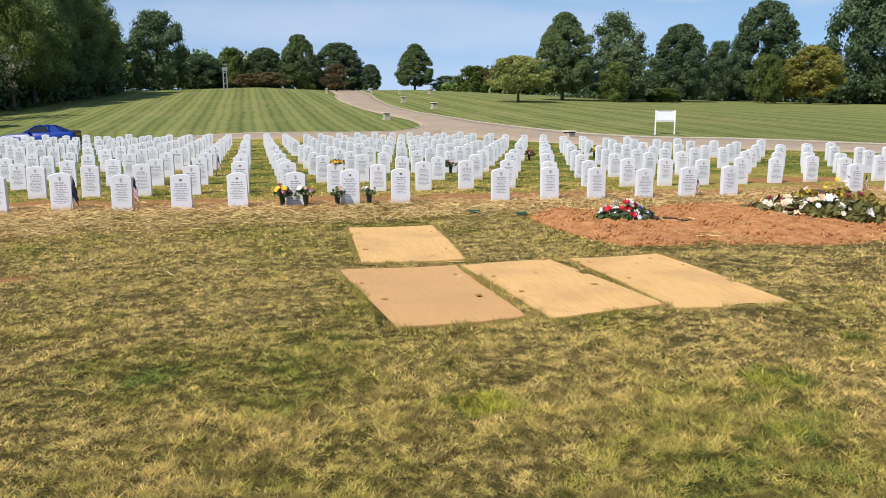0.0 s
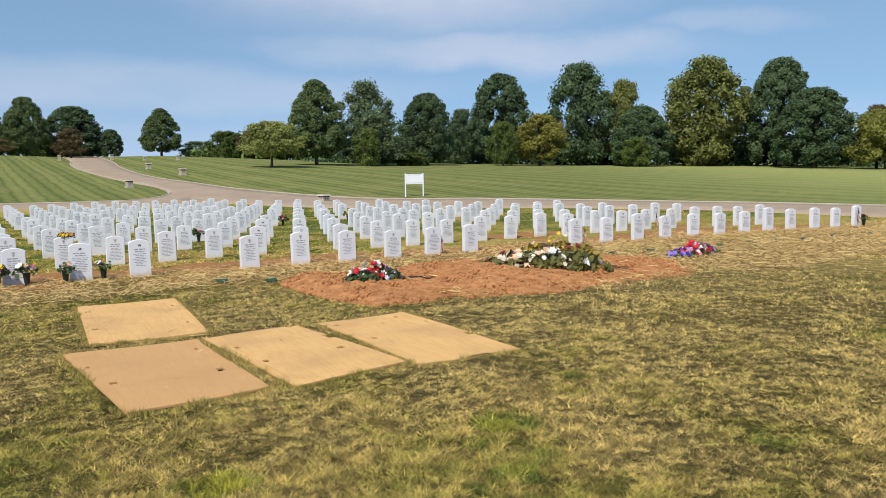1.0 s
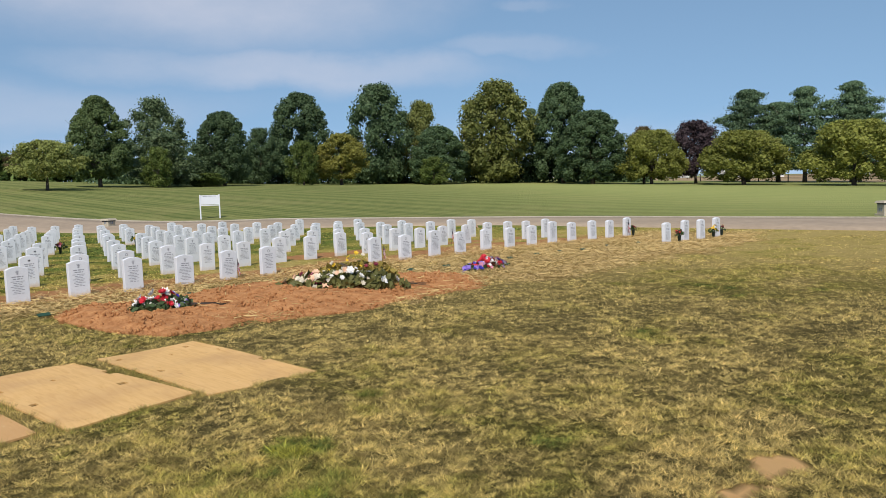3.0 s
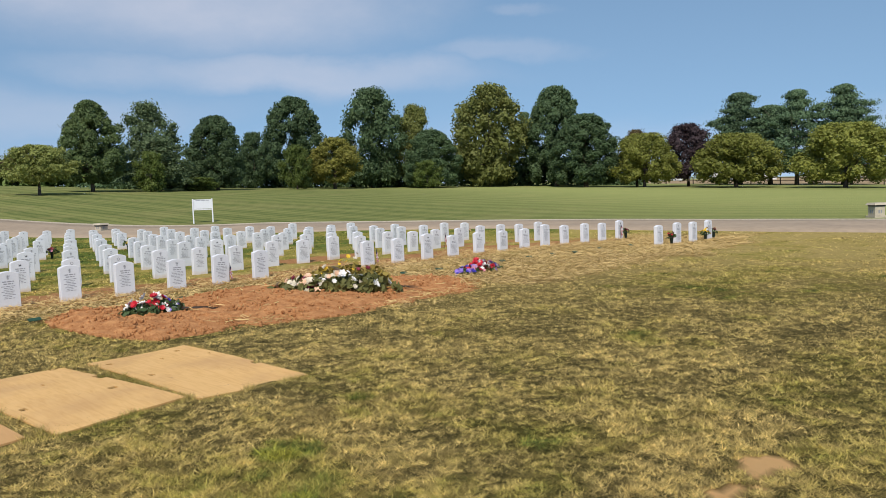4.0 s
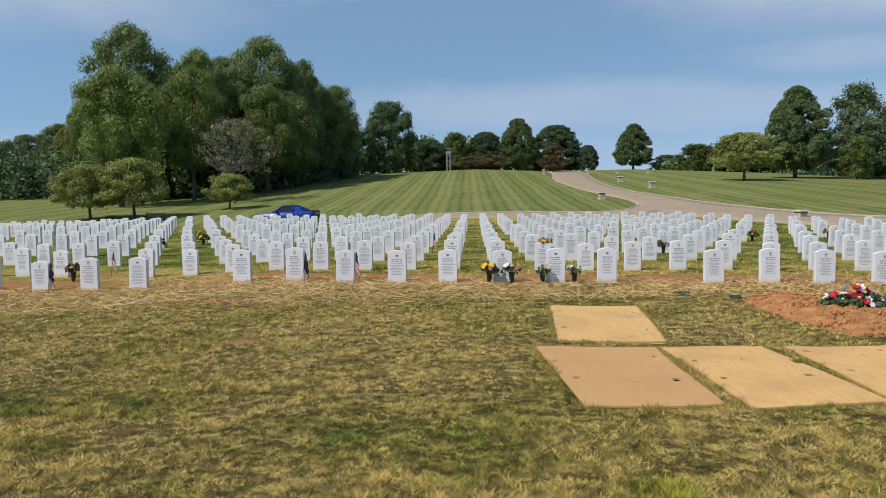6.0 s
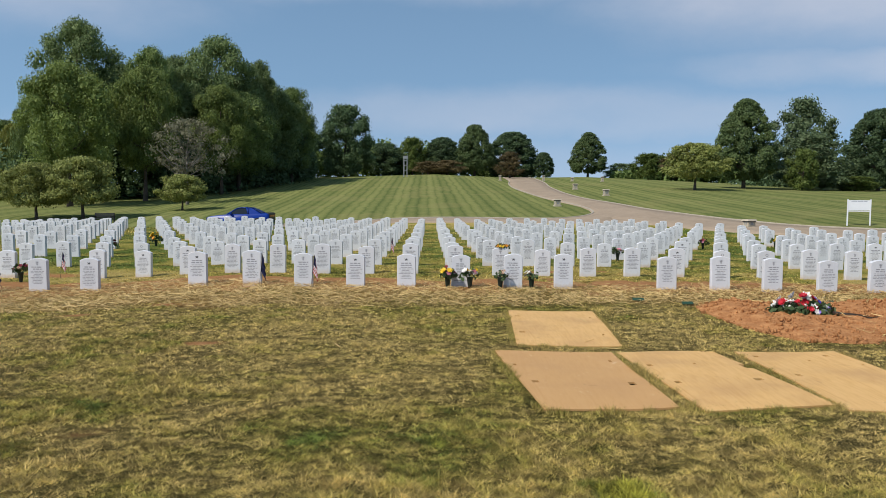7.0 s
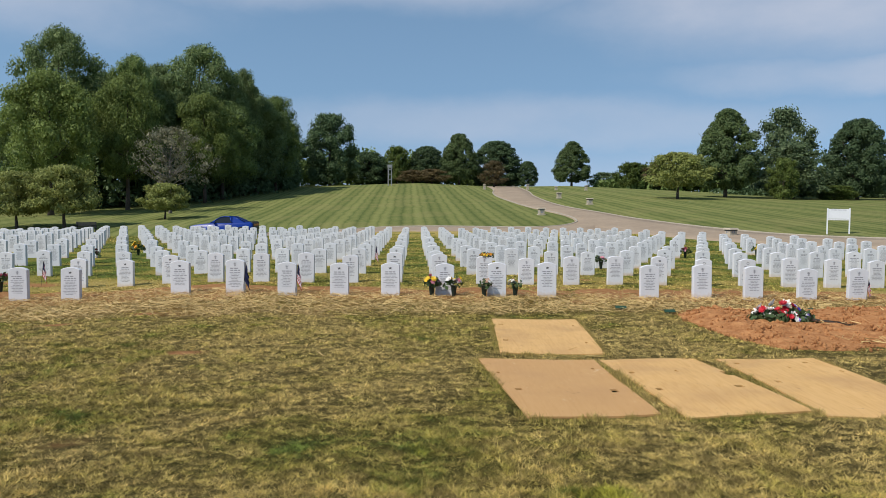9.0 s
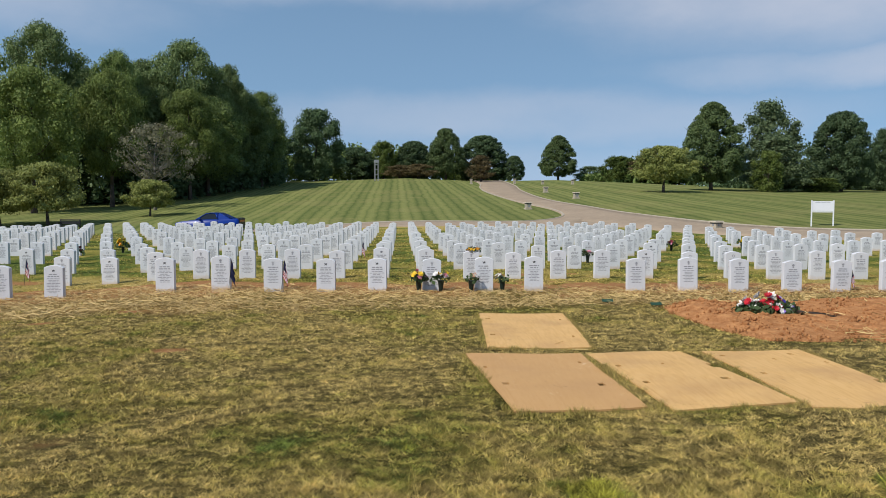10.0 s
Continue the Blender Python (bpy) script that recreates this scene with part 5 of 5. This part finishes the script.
def barn(x, y, turn, L, W, h, roof):
    ob = empty("farm_building", pose(x, y, z_at(x, y), 0, 0, turn))
    part("wall", box(bmesh.new(), -L / 2, L / 2, -W / 2, W / 2, -.3, h), M_SIDING, ob)
    bm = bmesh.new()
    a = [bm.verts.new((sx * (L / 2 + .3), q, zz)) for sx in (-1, 1) for q, zz in ((-W / 2 - .3, h - .05), (0, h + roof), (W / 2 + .3, h - .05))]
    for q in ((0, 1, 4, 3), (1, 2, 5, 4)):
        bm.faces.new([a[k] for k in q])
    bmesh.ops.solidify(bm, geom=list(bm.faces), thickness=.15)
    part("roof", bm, M_ROOF, ob)
    bm = bmesh.new()
    v = [bm.verts.new((sx * L / 2, q, zz)) for sx in (-1, 1) for q, zz in ((-W / 2, h), (W / 2, h), (0, h + roof - .08))]
    bm.faces.new(v[:3]); bm.faces.new(v[3:][::-1])
    part("gable", bm, M_SIDING, ob)
    n = max(2, int(L / 3))
    for q in range(n):
        u = -L / 2 + (q + .5) * L / n
        part("window", box(bmesh.new(), u - .5, u + .5, -W / 2 - .05, -W / 2 + .02, h * .4, h * .8, .01), M_PANE, ob)
    return tagged(ob, "low white farm building with a grey roof behind the trees", "building", "farm buildings")


for x, y, a, L, W, h, rf in ((176, 84, -62, 11, 8, 2.6, 2.0), (184, 66, -68, 14, 8, 2.6, 1.8), (178, 103, -60, 9, 7, 2.6, 2.0), (175, 116, -55, 10, 7, 2.6, 2.0), (190, 47, -70, 9, 7, 2.4, 1.6)):
    barn(x, y, a, L, W, h, rf)


# ---- flowers ----
def blossom_mesh(name, mat, r=0.04, petals=6, cup=0.35, narrow=1.05):
    bm = bmesh.new()
    for layer, (rr, lift) in enumerate(((r, 0), (r * .62, r * .25))):
        for q in range(petals):
            a = 2 * math.pi * (q + .5 * layer) / petals
            w = math.pi / petals * narrow
            c = bm.verts.new((0, 0, lift))
            p1 = bm.verts.new((rr * .7 * math.cos(a - w), rr * .7 * math.sin(a - w), lift + rr * cup * .6))
            p2 = bm.verts.new((rr * math.cos(a), rr * math.sin(a), lift + rr * cup))
            p3 = bm.verts.new((rr * .7 * math.cos(a + w), rr * .7 * math.sin(a + w), lift + rr * cup * .6))
            bm.faces.new((c, p1, p2, p3))
    return mesh_of(bm, name, mat)


BLOOM = {k: blossom_mesh("blossom", m) for k, m in FLOWER.items()}
BLOOM["lily"] = blossom_mesh("blossom", FLOWER["white"], .075, 6, .5, .85)
BLOOM["carnation"] = blossom_mesh("blossom", FLOWER["red"], .052, 9, .6, 1.3)


def bouquet(ob, n, spread, base, colours, leaf_n, seed, size=1.0, leaf=None, long=1.0):
    """Blossoms as parts and one mesh of foliage, in an uneven cushion of half-axes spread over base; colours may be a list of sets from one end to the other."""
    r = random.Random(seed)
    rs = np.random.RandomState(seed)
    sx, sy, sz = spread
    sets = colours if isinstance(colours, list) else [colours]
    lump = lambda x, y: .55 + .75 * float(vnoise(x + seed, y, max(.09, sx * .35), seed % 50))
    for _ in range(n):
        a, q = r.uniform(0, 6.283), r.random() ** .5 * r.uniform(.8, 1.15)
        x, y = sx * q * math.cos(a), sy * q * math.sin(a)
        z = base + sz * math.sqrt(max(0.02, 1 - q * q * .9)) * r.uniform(.55, 1.1) * lump(x, y)
        out = Vector((x / sx + r.uniform(-.5, .5), y / sy - .25 + r.uniform(-.5, .5), .7)).normalized()
        rot = out.to_track_quat("Z", "Y").to_matrix().to_4x4()
        s = 1.1 * size * r.uniform(.65, 1.35)
        pick = sets[min(len(sets) - 1, max(0, int((x / sx * .5 + .5 + r.uniform(-.12, .12)) * len(sets))))]
        place("blossom", BLOOM[r.choice(pick)], ob, m=Matrix.Translation((x, y, z)) @ rot @ Matrix.Diagonal((s, s, s, 1)))
    a, q = rs.uniform(0, 6.283, leaf_n), rs.rand(leaf_n) ** .5 * rs.uniform(.85, 1.3, leaf_n)
    c = np.stack([sx * q * np.cos(a), sy * q * np.sin(a), base + sz * .8 * np.sqrt(np.maximum(.03, 1 - q * q * .8)) * rs.uniform(.05, 1, leaf_n)], -1)
    V, F = leaves(c, .02, 3, .085 * size * long, rs)
    place("foliage", np_mesh("foliage", V, F, leaf or L_FLOWER), ob)


def spray(x, y, turn, spread, colours, n, label, seed, lift=0.0, leaf_n=260, stems=5, size=1.0, leaf=None, long=1.0):
    """A wide funeral spray lying on the ground, its stem ends showing."""
    z = max(z_at(x, y), float(mound_h(x, y))) + lift
    ob = empty("flower_spray", pose(x, y, z, 0, 0, turn))
    bouquet(ob, n, spread, 0.0, colours, leaf_n, seed, size, leaf, long)
    r = random.Random(seed)
    for q in range(stems):
        a = r.uniform(-.5, .15)
        l = spread[0] + r.uniform(.25, .7)
        part("stem", tube(bmesh.new(), (spread[0] * .5, -.1, .06), (l * math.cos(a), l * math.sin(a) - .1, .015), .006, .004, 5), M_WIRE, ob)
    return tagged(ob, label, "flowers", "funeral sprays")


spray(8.22, -3.3, -18, (.36, .25, .19), [("lily", "red", "white", "carnation"), ("lily", "lily", "carnation", "cream"), ("lily", "carnation", "carnation", "white"), ("blue", "blue", "carnation", "violet", "white")], 74,
      "red, white and blue funeral spray on the clay mound", 1, leaf_n=240, stems=9, size=.85, long=1.4)
spray(10.78, -3.9, -38, (.88, .36, .27), [("cream", "peach", "cream", "pink", "maroon"), ("cream", "peach", "maroon", "cream"), ("white", "cream", "white"), ("white", "lily", "cream")], 92,
      "large cream and pink funeral spray on the clay mound", 2, leaf_n=330, stems=0, size=1.2, leaf=L_OLIVE, long=1.4)
spray(11.35, -3.5, -38, (.72, .3, .46), [("yellow", "cream"), ("yellow", "yellow"), ("maroon", "orange", "cream")], 26, "dried olive and yellow funeral spray on the clay mound", 3, leaf_n=420, stems=8, leaf=L_DRIED, long=1.5)
spray(14.88, -3.2, 8, (.66, .28, .20), [("violet", "blue", "violet"), ("red", "white", "pink", "carnation"), ("carnation", "white", "red", "lily"), ("violet", "blue", "pink", "violet")], 110,
      "bright red, white and violet flower spray on the straw", 4, leaf_n=50, stems=0, size=1.1)


def vase(x, y, colours, seed, n=12, size=1.0, h=.2, label="dark cone vase of mixed silk flowers by a headstone"):
    ob = empty("flower_vase", pose(x, y, z_at(x, y), 0, 0, seed * 40))
    bm = bmesh.new()
    lathe(bm, [(.022, -.05), (.03, .0), (.055, h), (.06, h + .01), (.05, h + .012)], 12)
    part("cone", bm, M_VASE, ob)
    bouquet(ob, n, (.12 * size, .12 * size, .16 * size), h, colours, 16, 100 + seed, .95 * size)
    return tagged(ob, label, "flowers", "vases of flowers")


k = lambda q: q * P
vase(k(4) - .22, -.14, ("pink", "yellow", "maroon", "pink"), 1, 15, 1.15, label="dark vase of pink and yellow silk flowers by a headstone")
vase(k(4) + .17, -.18, ("yellow", "pink", "yellow", "white"), 2, 15, 1.15, label="dark vase of yellow and pink silk flowers by a headstone")
vase(k(5) - .21, -.16, ("peach", "white", "peach"), 3, 8, .95, label="dark cone vase of peach and white flowers by a headstone")
vase(k(5) + .34, -.12, ("white", "peach", "white"), 4, 8, .95, label="dark cone vase of white and peach flowers by a headstone")
vase(-6.15, 11.0, ("yellow", "orange", "yellow"), 5, 18, 1.5, label="bunch of bright yellow flowers among the headstones")
vase(7.85, 6.77, ("white", "pink", "peach"), 6, 12, 1.2, label="bunch of pale flowers among the headstones")
vase(11.92, 12.5, ("maroon", "maroon", "pink"), 7, 10, 1.2, label="dark bunch of maroon flowers among the headstones")
vase(14.61, 13.12, ("yellow", "yellow", "white"), 8, 14, 1.3, label="bunch of yellow flowers among the headstones")
vase(-6.4, 8.35, ("white", "maroon"), 9, 8, 1.4, label="dark faded bunch of flowers among the headstones")
vase(23.12, -2.9, ("maroon", "red", "maroon"), 10, 14, 1.0, label="dark vase of maroon flowers by a headstone")
vase(25.12, -2.9, ("yellow", "yellow"), 11, 14, 1.0, label="dark vase of bright yellow flowers by a headstone")
vase(25.95, -2.75, ("maroon", "peach"), 12, 8, .9, label="dark vase of faded flowers by a headstone")
vase(25.28, -.1, ("maroon", "red"), 13, 9, 1.1, label="dark vase of red flowers by a headstone")
vase(24.2, 6.0, ("peach", "white"), 14, 9, 1.3, label="bunch of peach flowers among the headstones")
vase(-5.1, 1.5, ("maroon", "peach"), 16, 9, 1.2, label="dark bunch of flowers beside a headstone")

# saddle of orange flowers on one headstone
sad = empty("saddle_flowers", pose(k(5) + SKEW * R + .06, R, z_at(5, 2.4) + .585))
bouquet(sad, 22, (.15, .07, .05), 0.0, ("orange", "yellow", "orange"), 26, 77, .75)
tagged(sad, "saddle of orange silk flowers on top of a headstone", "flowers")


def grave_flag(x, y, stars=True, turn=0, lean=6, size=1.0):
    """A small flag hanging in folds from a stick beside a headstone."""
    ob = empty("grave_flag", pose(x, y, z_at(x, y), 0, lean, turn) @ Matrix.Diagonal((size * .7, size, size, 1)))
    part("stick", tube(bmesh.new(), (0, 0, -.1), (0, 0, .56), .006, .005, 6), M_FENCE, ob)
    nu, nv = 13, 14
    bm = bmesh.new()
    V = [[bm.verts.new((.004 + .23 * (v / nv) ** .8 * (1 - .35 * u / nu) * (.35 + .65 * u / nu), .035 * math.sin(u * 1.3 + v * .35) * v / nv, .55 - .30 * u / nu - .17 * v / nv)) for v in range(nv + 1)] for u in range(nu + 1)]
    for u in range(nu):
        for v in range(nv):
            f = bm.faces.new((V[u][v], V[u + 1][v], V[u + 1][v + 1], V[u][v + 1]))
            f.smooth = True
            f.material_index = 2 if (not stars or (u < 7 and v < 6)) else (0 if u % 2 == 0 else 1)
    part("cloth", bm, [M_FLAGRED, M_FLAGWHITE, M_FLAGBLUE], ob)
    return tagged(ob, "small striped red, white and blue flag drooping by a headstone" if stars else "small dark navy flag drooping by a headstone", "flag", "grave flags")


grave_flag(k(0) + .09, -.07, False)
grave_flag(k(1) + .1, -.07)
grave_flag(k(12) + .14, -.12, turn=10, size=.72)
grave_flag(k(16) + .24, -.02, size=.72)
grave_flag(-4.77, R - .05)
grave_flag(k(2) + SKEW * R * 3 + .2, 3 * R - .05)
grave_flag(19.45, R - .08, size=.85)
grave_flag(24.92, -.12)
grave_flag(-4.69, -.05, False)


def plate(x, y, turn):
    """A temporary grave marker: a small plastic plate on a peg."""
    ob = empty("grave_marker_plate", pose(x, y, z_at(x, y), 0, 0, turn) @ Matrix.Diagonal((.72, .7, .7, 1)))
    bm = box(bmesh.new(), -.12, .12, -.05, .05, -.008, .008, .004)
    bmesh.ops.rotate(bm, verts=bm.verts, matrix=Matrix.Rotation(radians(28), 3, "X"), cent=(0, 0, 0))
    bmesh.ops.translate(bm, verts=bm.verts, vec=(0, 0, .06))
    part("plate", bm, M_GREENPLATE, ob)
    part("peg", tube(bmesh.new(), (0, .01, -.05), (0, .01, .055), .01, .01, 6), M_DARK, ob)
    return tagged(ob, "small dark green temporary marker plate on the straw", "marker plate", "temporary marker plates")


for x, y, a in ((6.41, -1.69, -10), (7.06, -2.07, 8), (9.35, -1.75, 5), (13.79, -2.19, 6), (14.67, -2.3, -8), (16.67, -2.29, 4), (17.71, -2.22, -4), (18.55, -2.26, 5), (19.29, -2.39, 0), (20.5, -2.3, 6), (22.0, -2.3, -5)):
    plate(x, y, a)

# ---- loose straw ----
rs = np.random.RandomState(9)
n = 210000
x, y = rs.uniform(-9, 28, n), rs.uniform(-6.2, 3.4, n)
ok = rs.rand(n) < straw_at(x, y) * .8 * (1 - .96 * smooth(mound_h(x, y), .01, .06))
extra = rs.rand(n) < 0.004
sel = ok | extra
x, y = x[sel], y[sel]
n = len(x)
a, L = rs.uniform(0, math.pi, n), rs.uniform(.05, .2, n)
w = .0018 + .0022 * rs.rand(n)
dx, dy = np.cos(a), np.sin(a)
z = height(x, y) + np.maximum(mound_h(x, y), 0) + rs.uniform(.012, .05, n)
tilt = rs.normal(0, .018, n)
p = np.stack([x, y, z], -1)
d = np.stack([dx * L / 2, dy * L / 2, tilt], -1)
s = np.stack([-dy * w, dx * w, rs.normal(0, .002, n)], -1)
V = np.stack([p - d - s, p + d - s, p + d + s, p - d + s], 1).reshape(-1, 3)
tagged(place("loose_straw", np_mesh("loose_straw", V, np.arange(len(V)).reshape(-1, 4), M_STRAW)), "loose dry straw scattered over the seeded strip", "straw", kind="stuff")

# ---- grass blades ----
def grass(n, seed, d0, d1, soft):
    """Turf round the viewer's lawn, thinning with distance; every blade one sliver, gathered in tufts."""
    rs = np.random.RandomState(seed)
    az, d = np.radians(rs.uniform(-37, 83, n)), d0 * (d1 / d0) ** (rs.rand(n) ** soft)
    x, y = 3.63 + d * np.sin(az), -13.42 + d * np.cos(az)
    bare = np.maximum(np.maximum(soil_at(x, y), sand_at(x, y)), straw_at(x, y) * .85)
    tuft = smooth(vnoise(x, y, .12, 74) * .25 + vnoise(x, y, .055, 75) * .4 + vnoise(x, y, .027, 78) * .35, .3, .6)
    keep = (rs.rand(n) > bare) & (rs.rand(n) < .55 + .45 * tuft) & (x < np.interp(y, [-14, 2, 9, 15.5, 20.5, 26, 32], [28.7, 28.7, 27.0, 22.5, 18, 16, 14])) & (y < 32.5)
    for qx0, qx1, qy0, qy1 in ((4.30, 5.42, -5.50, -2.92), (4.12, 5.18, -7.98, -5.86), (5.36, 6.34, -7.82, -5.80), (6.50, 7.48, -7.92, -5.72)):
        keep &= ~((x > qx0) & (x < qx1) & (y > qy0) & (y < qy1))
    x, y, d, tuft = x[keep], y[keep], d[keep], tuft[keep]
    n = len(x)
    dry = dry_at(x, y)
    lush = smooth(vnoise(x, y, .5, 72) + .4 * vnoise(x, y, .16, 73), .4, 1.0)
    hue = vnoise(x, y, .06, 77) * .6 + vnoise(x, y, .17, 76) * .4
    fresh = (1 - smooth(dry, -.25, .1)) * (y < -6)
    h = (.010 + .023 * rs.rand(n) ** 1.4) * (.6 + .55 * lush) * (.45 + .75 * tuft) * (1.25 - .35 * np.clip(dry, 0, 1)) * (1 + .35 * fresh)
    w = np.maximum(.0019, d * .00066) * rs.uniform(.6, 1.35, n)
    a = rs.uniform(0, 2 * math.pi, n)
    lean = rs.uniform(.2, 1.9, n) * (h + .008)
    b = a + rs.normal(0, 1.0, n)
    z = height(x, y) + (.035 * (vnoise(x, y, 1.6, 41) - .5) + .02 * (vnoise(x, y, .5, 42) - .5)) * (y < 8) - .004
    p = np.stack([x, y, z], -1)
    s = np.stack([np.cos(a) * w, np.sin(a) * w, np.zeros(n)], -1)
    tip = p + np.stack([np.cos(b) * lean, np.sin(b) * lean, h], -1)
    V = np.stack([p - s, p + s, tip], 1).reshape(-1, 3)
    me = np_mesh("grass_blades", V, np.arange(len(V)).reshape(-1, 3), M_BLADE)
    tone = np.clip(dry + rs.normal(0, .13, n) + .55 * (hue - .5) + .13, np.where(fresh > .3, 0, .13), 1)
    set_attr(me, "dry", np.repeat(tone, 3))
    old = smooth(vnoise(x, y, .09, 79) * .4 + vnoise(x, y, .04, 80) * .6, .25, .7)
    set_attr(me, "age", np.repeat(.5 + .86 * old, 3))     # dull matted blades beside fresh ones
    return tagged(place("grass_blades", me), "dry and green lawn grass in uneven tufts", "grass", kind="stuff")


grass(1950000, 81, 2.2, 17.0, 1.0)
grass(330000, 82, 17.0, 46.0, 1.0)


def edge_grass(quads, seed):
    """Longer blades that hang over the edges of the plywood sheets."""
    rs = np.random.RandomState(seed)
    P0, N0 = [], []
    for q in quads:
        for a, b, dens in ((3, 2, 1500), (0, 3, 900), (1, 2, 900), (0, 1, 400)):
            p, r = np.array(q[a]), np.array(q[b])
            m = int(dens * np.linalg.norm(r - p))
            u = rs.rand(m)
            e = (r - p) / np.linalg.norm(r - p)
            nn = np.array([-e[1], e[0]])
            c = np.mean(q, 0)
            if (c - p) @ nn > 0:
                nn = -nn
            P0.append(p + (r - p) * u[:, None] + nn * (rs.rand(m)[:, None] * .07 - .003)); N0.append(np.repeat(nn[None], m, 0))
    p, nn = np.concatenate(P0), np.concatenate(N0)
    n = len(p)
    patch = smooth(vnoise(p[:, 0], p[:, 1], .12, 91), .3, .8)
    h = (.015 + .035 * rs.rand(n)) * (.4 + patch)
    b = rs.uniform(0, 6.283, n)
    w = .0017 + .0014 * rs.rand(n)
    base = np.column_stack([p, height(p[:, 0], p[:, 1])])
    a = rs.uniform(0, 6.283, n)
    s = np.stack([np.cos(a) * w, np.sin(a) * w, 0 * w], -1)
    tip = base + np.stack([np.cos(b) * h * .6 - nn[:, 0] * h * .35, np.sin(b) * h * .6 - nn[:, 1] * h * .35, h], -1)
    V = np.stack([base - s, base + s, tip], 1).reshape(-1, 3)
    me = np_mesh("edge_grass", V, np.arange(len(V)).reshape(-1, 3), M_BLADE)
    set_attr(me, "dry", np.repeat(np.clip(dry_at(p[:, 0], p[:, 1]) + rs.normal(0, .25, n), 0.1, 1), 3))
    set_attr(me, "age", np.repeat(rs.uniform(.45, 1.2, n), 3))
    return tagged(place("edge_grass", me), "longer grass hanging over the plywood edges", "grass", kind="stuff")


edge_grass([((4.32, -2.92), (5.50, -2.89), (5.34, -5.54), (4.24, -5.51)), ((3.99, -5.85), (5.17, -5.82), (5.24, -7.97), (4.24, -8.09)),
            ((5.23, -5.82), (6.23, -5.70), (6.45, -7.82), (5.42, -8.02)), ((6.44, -5.73), (7.50, -5.64), (7.50, -7.97), (6.50, -7.92))], 92)
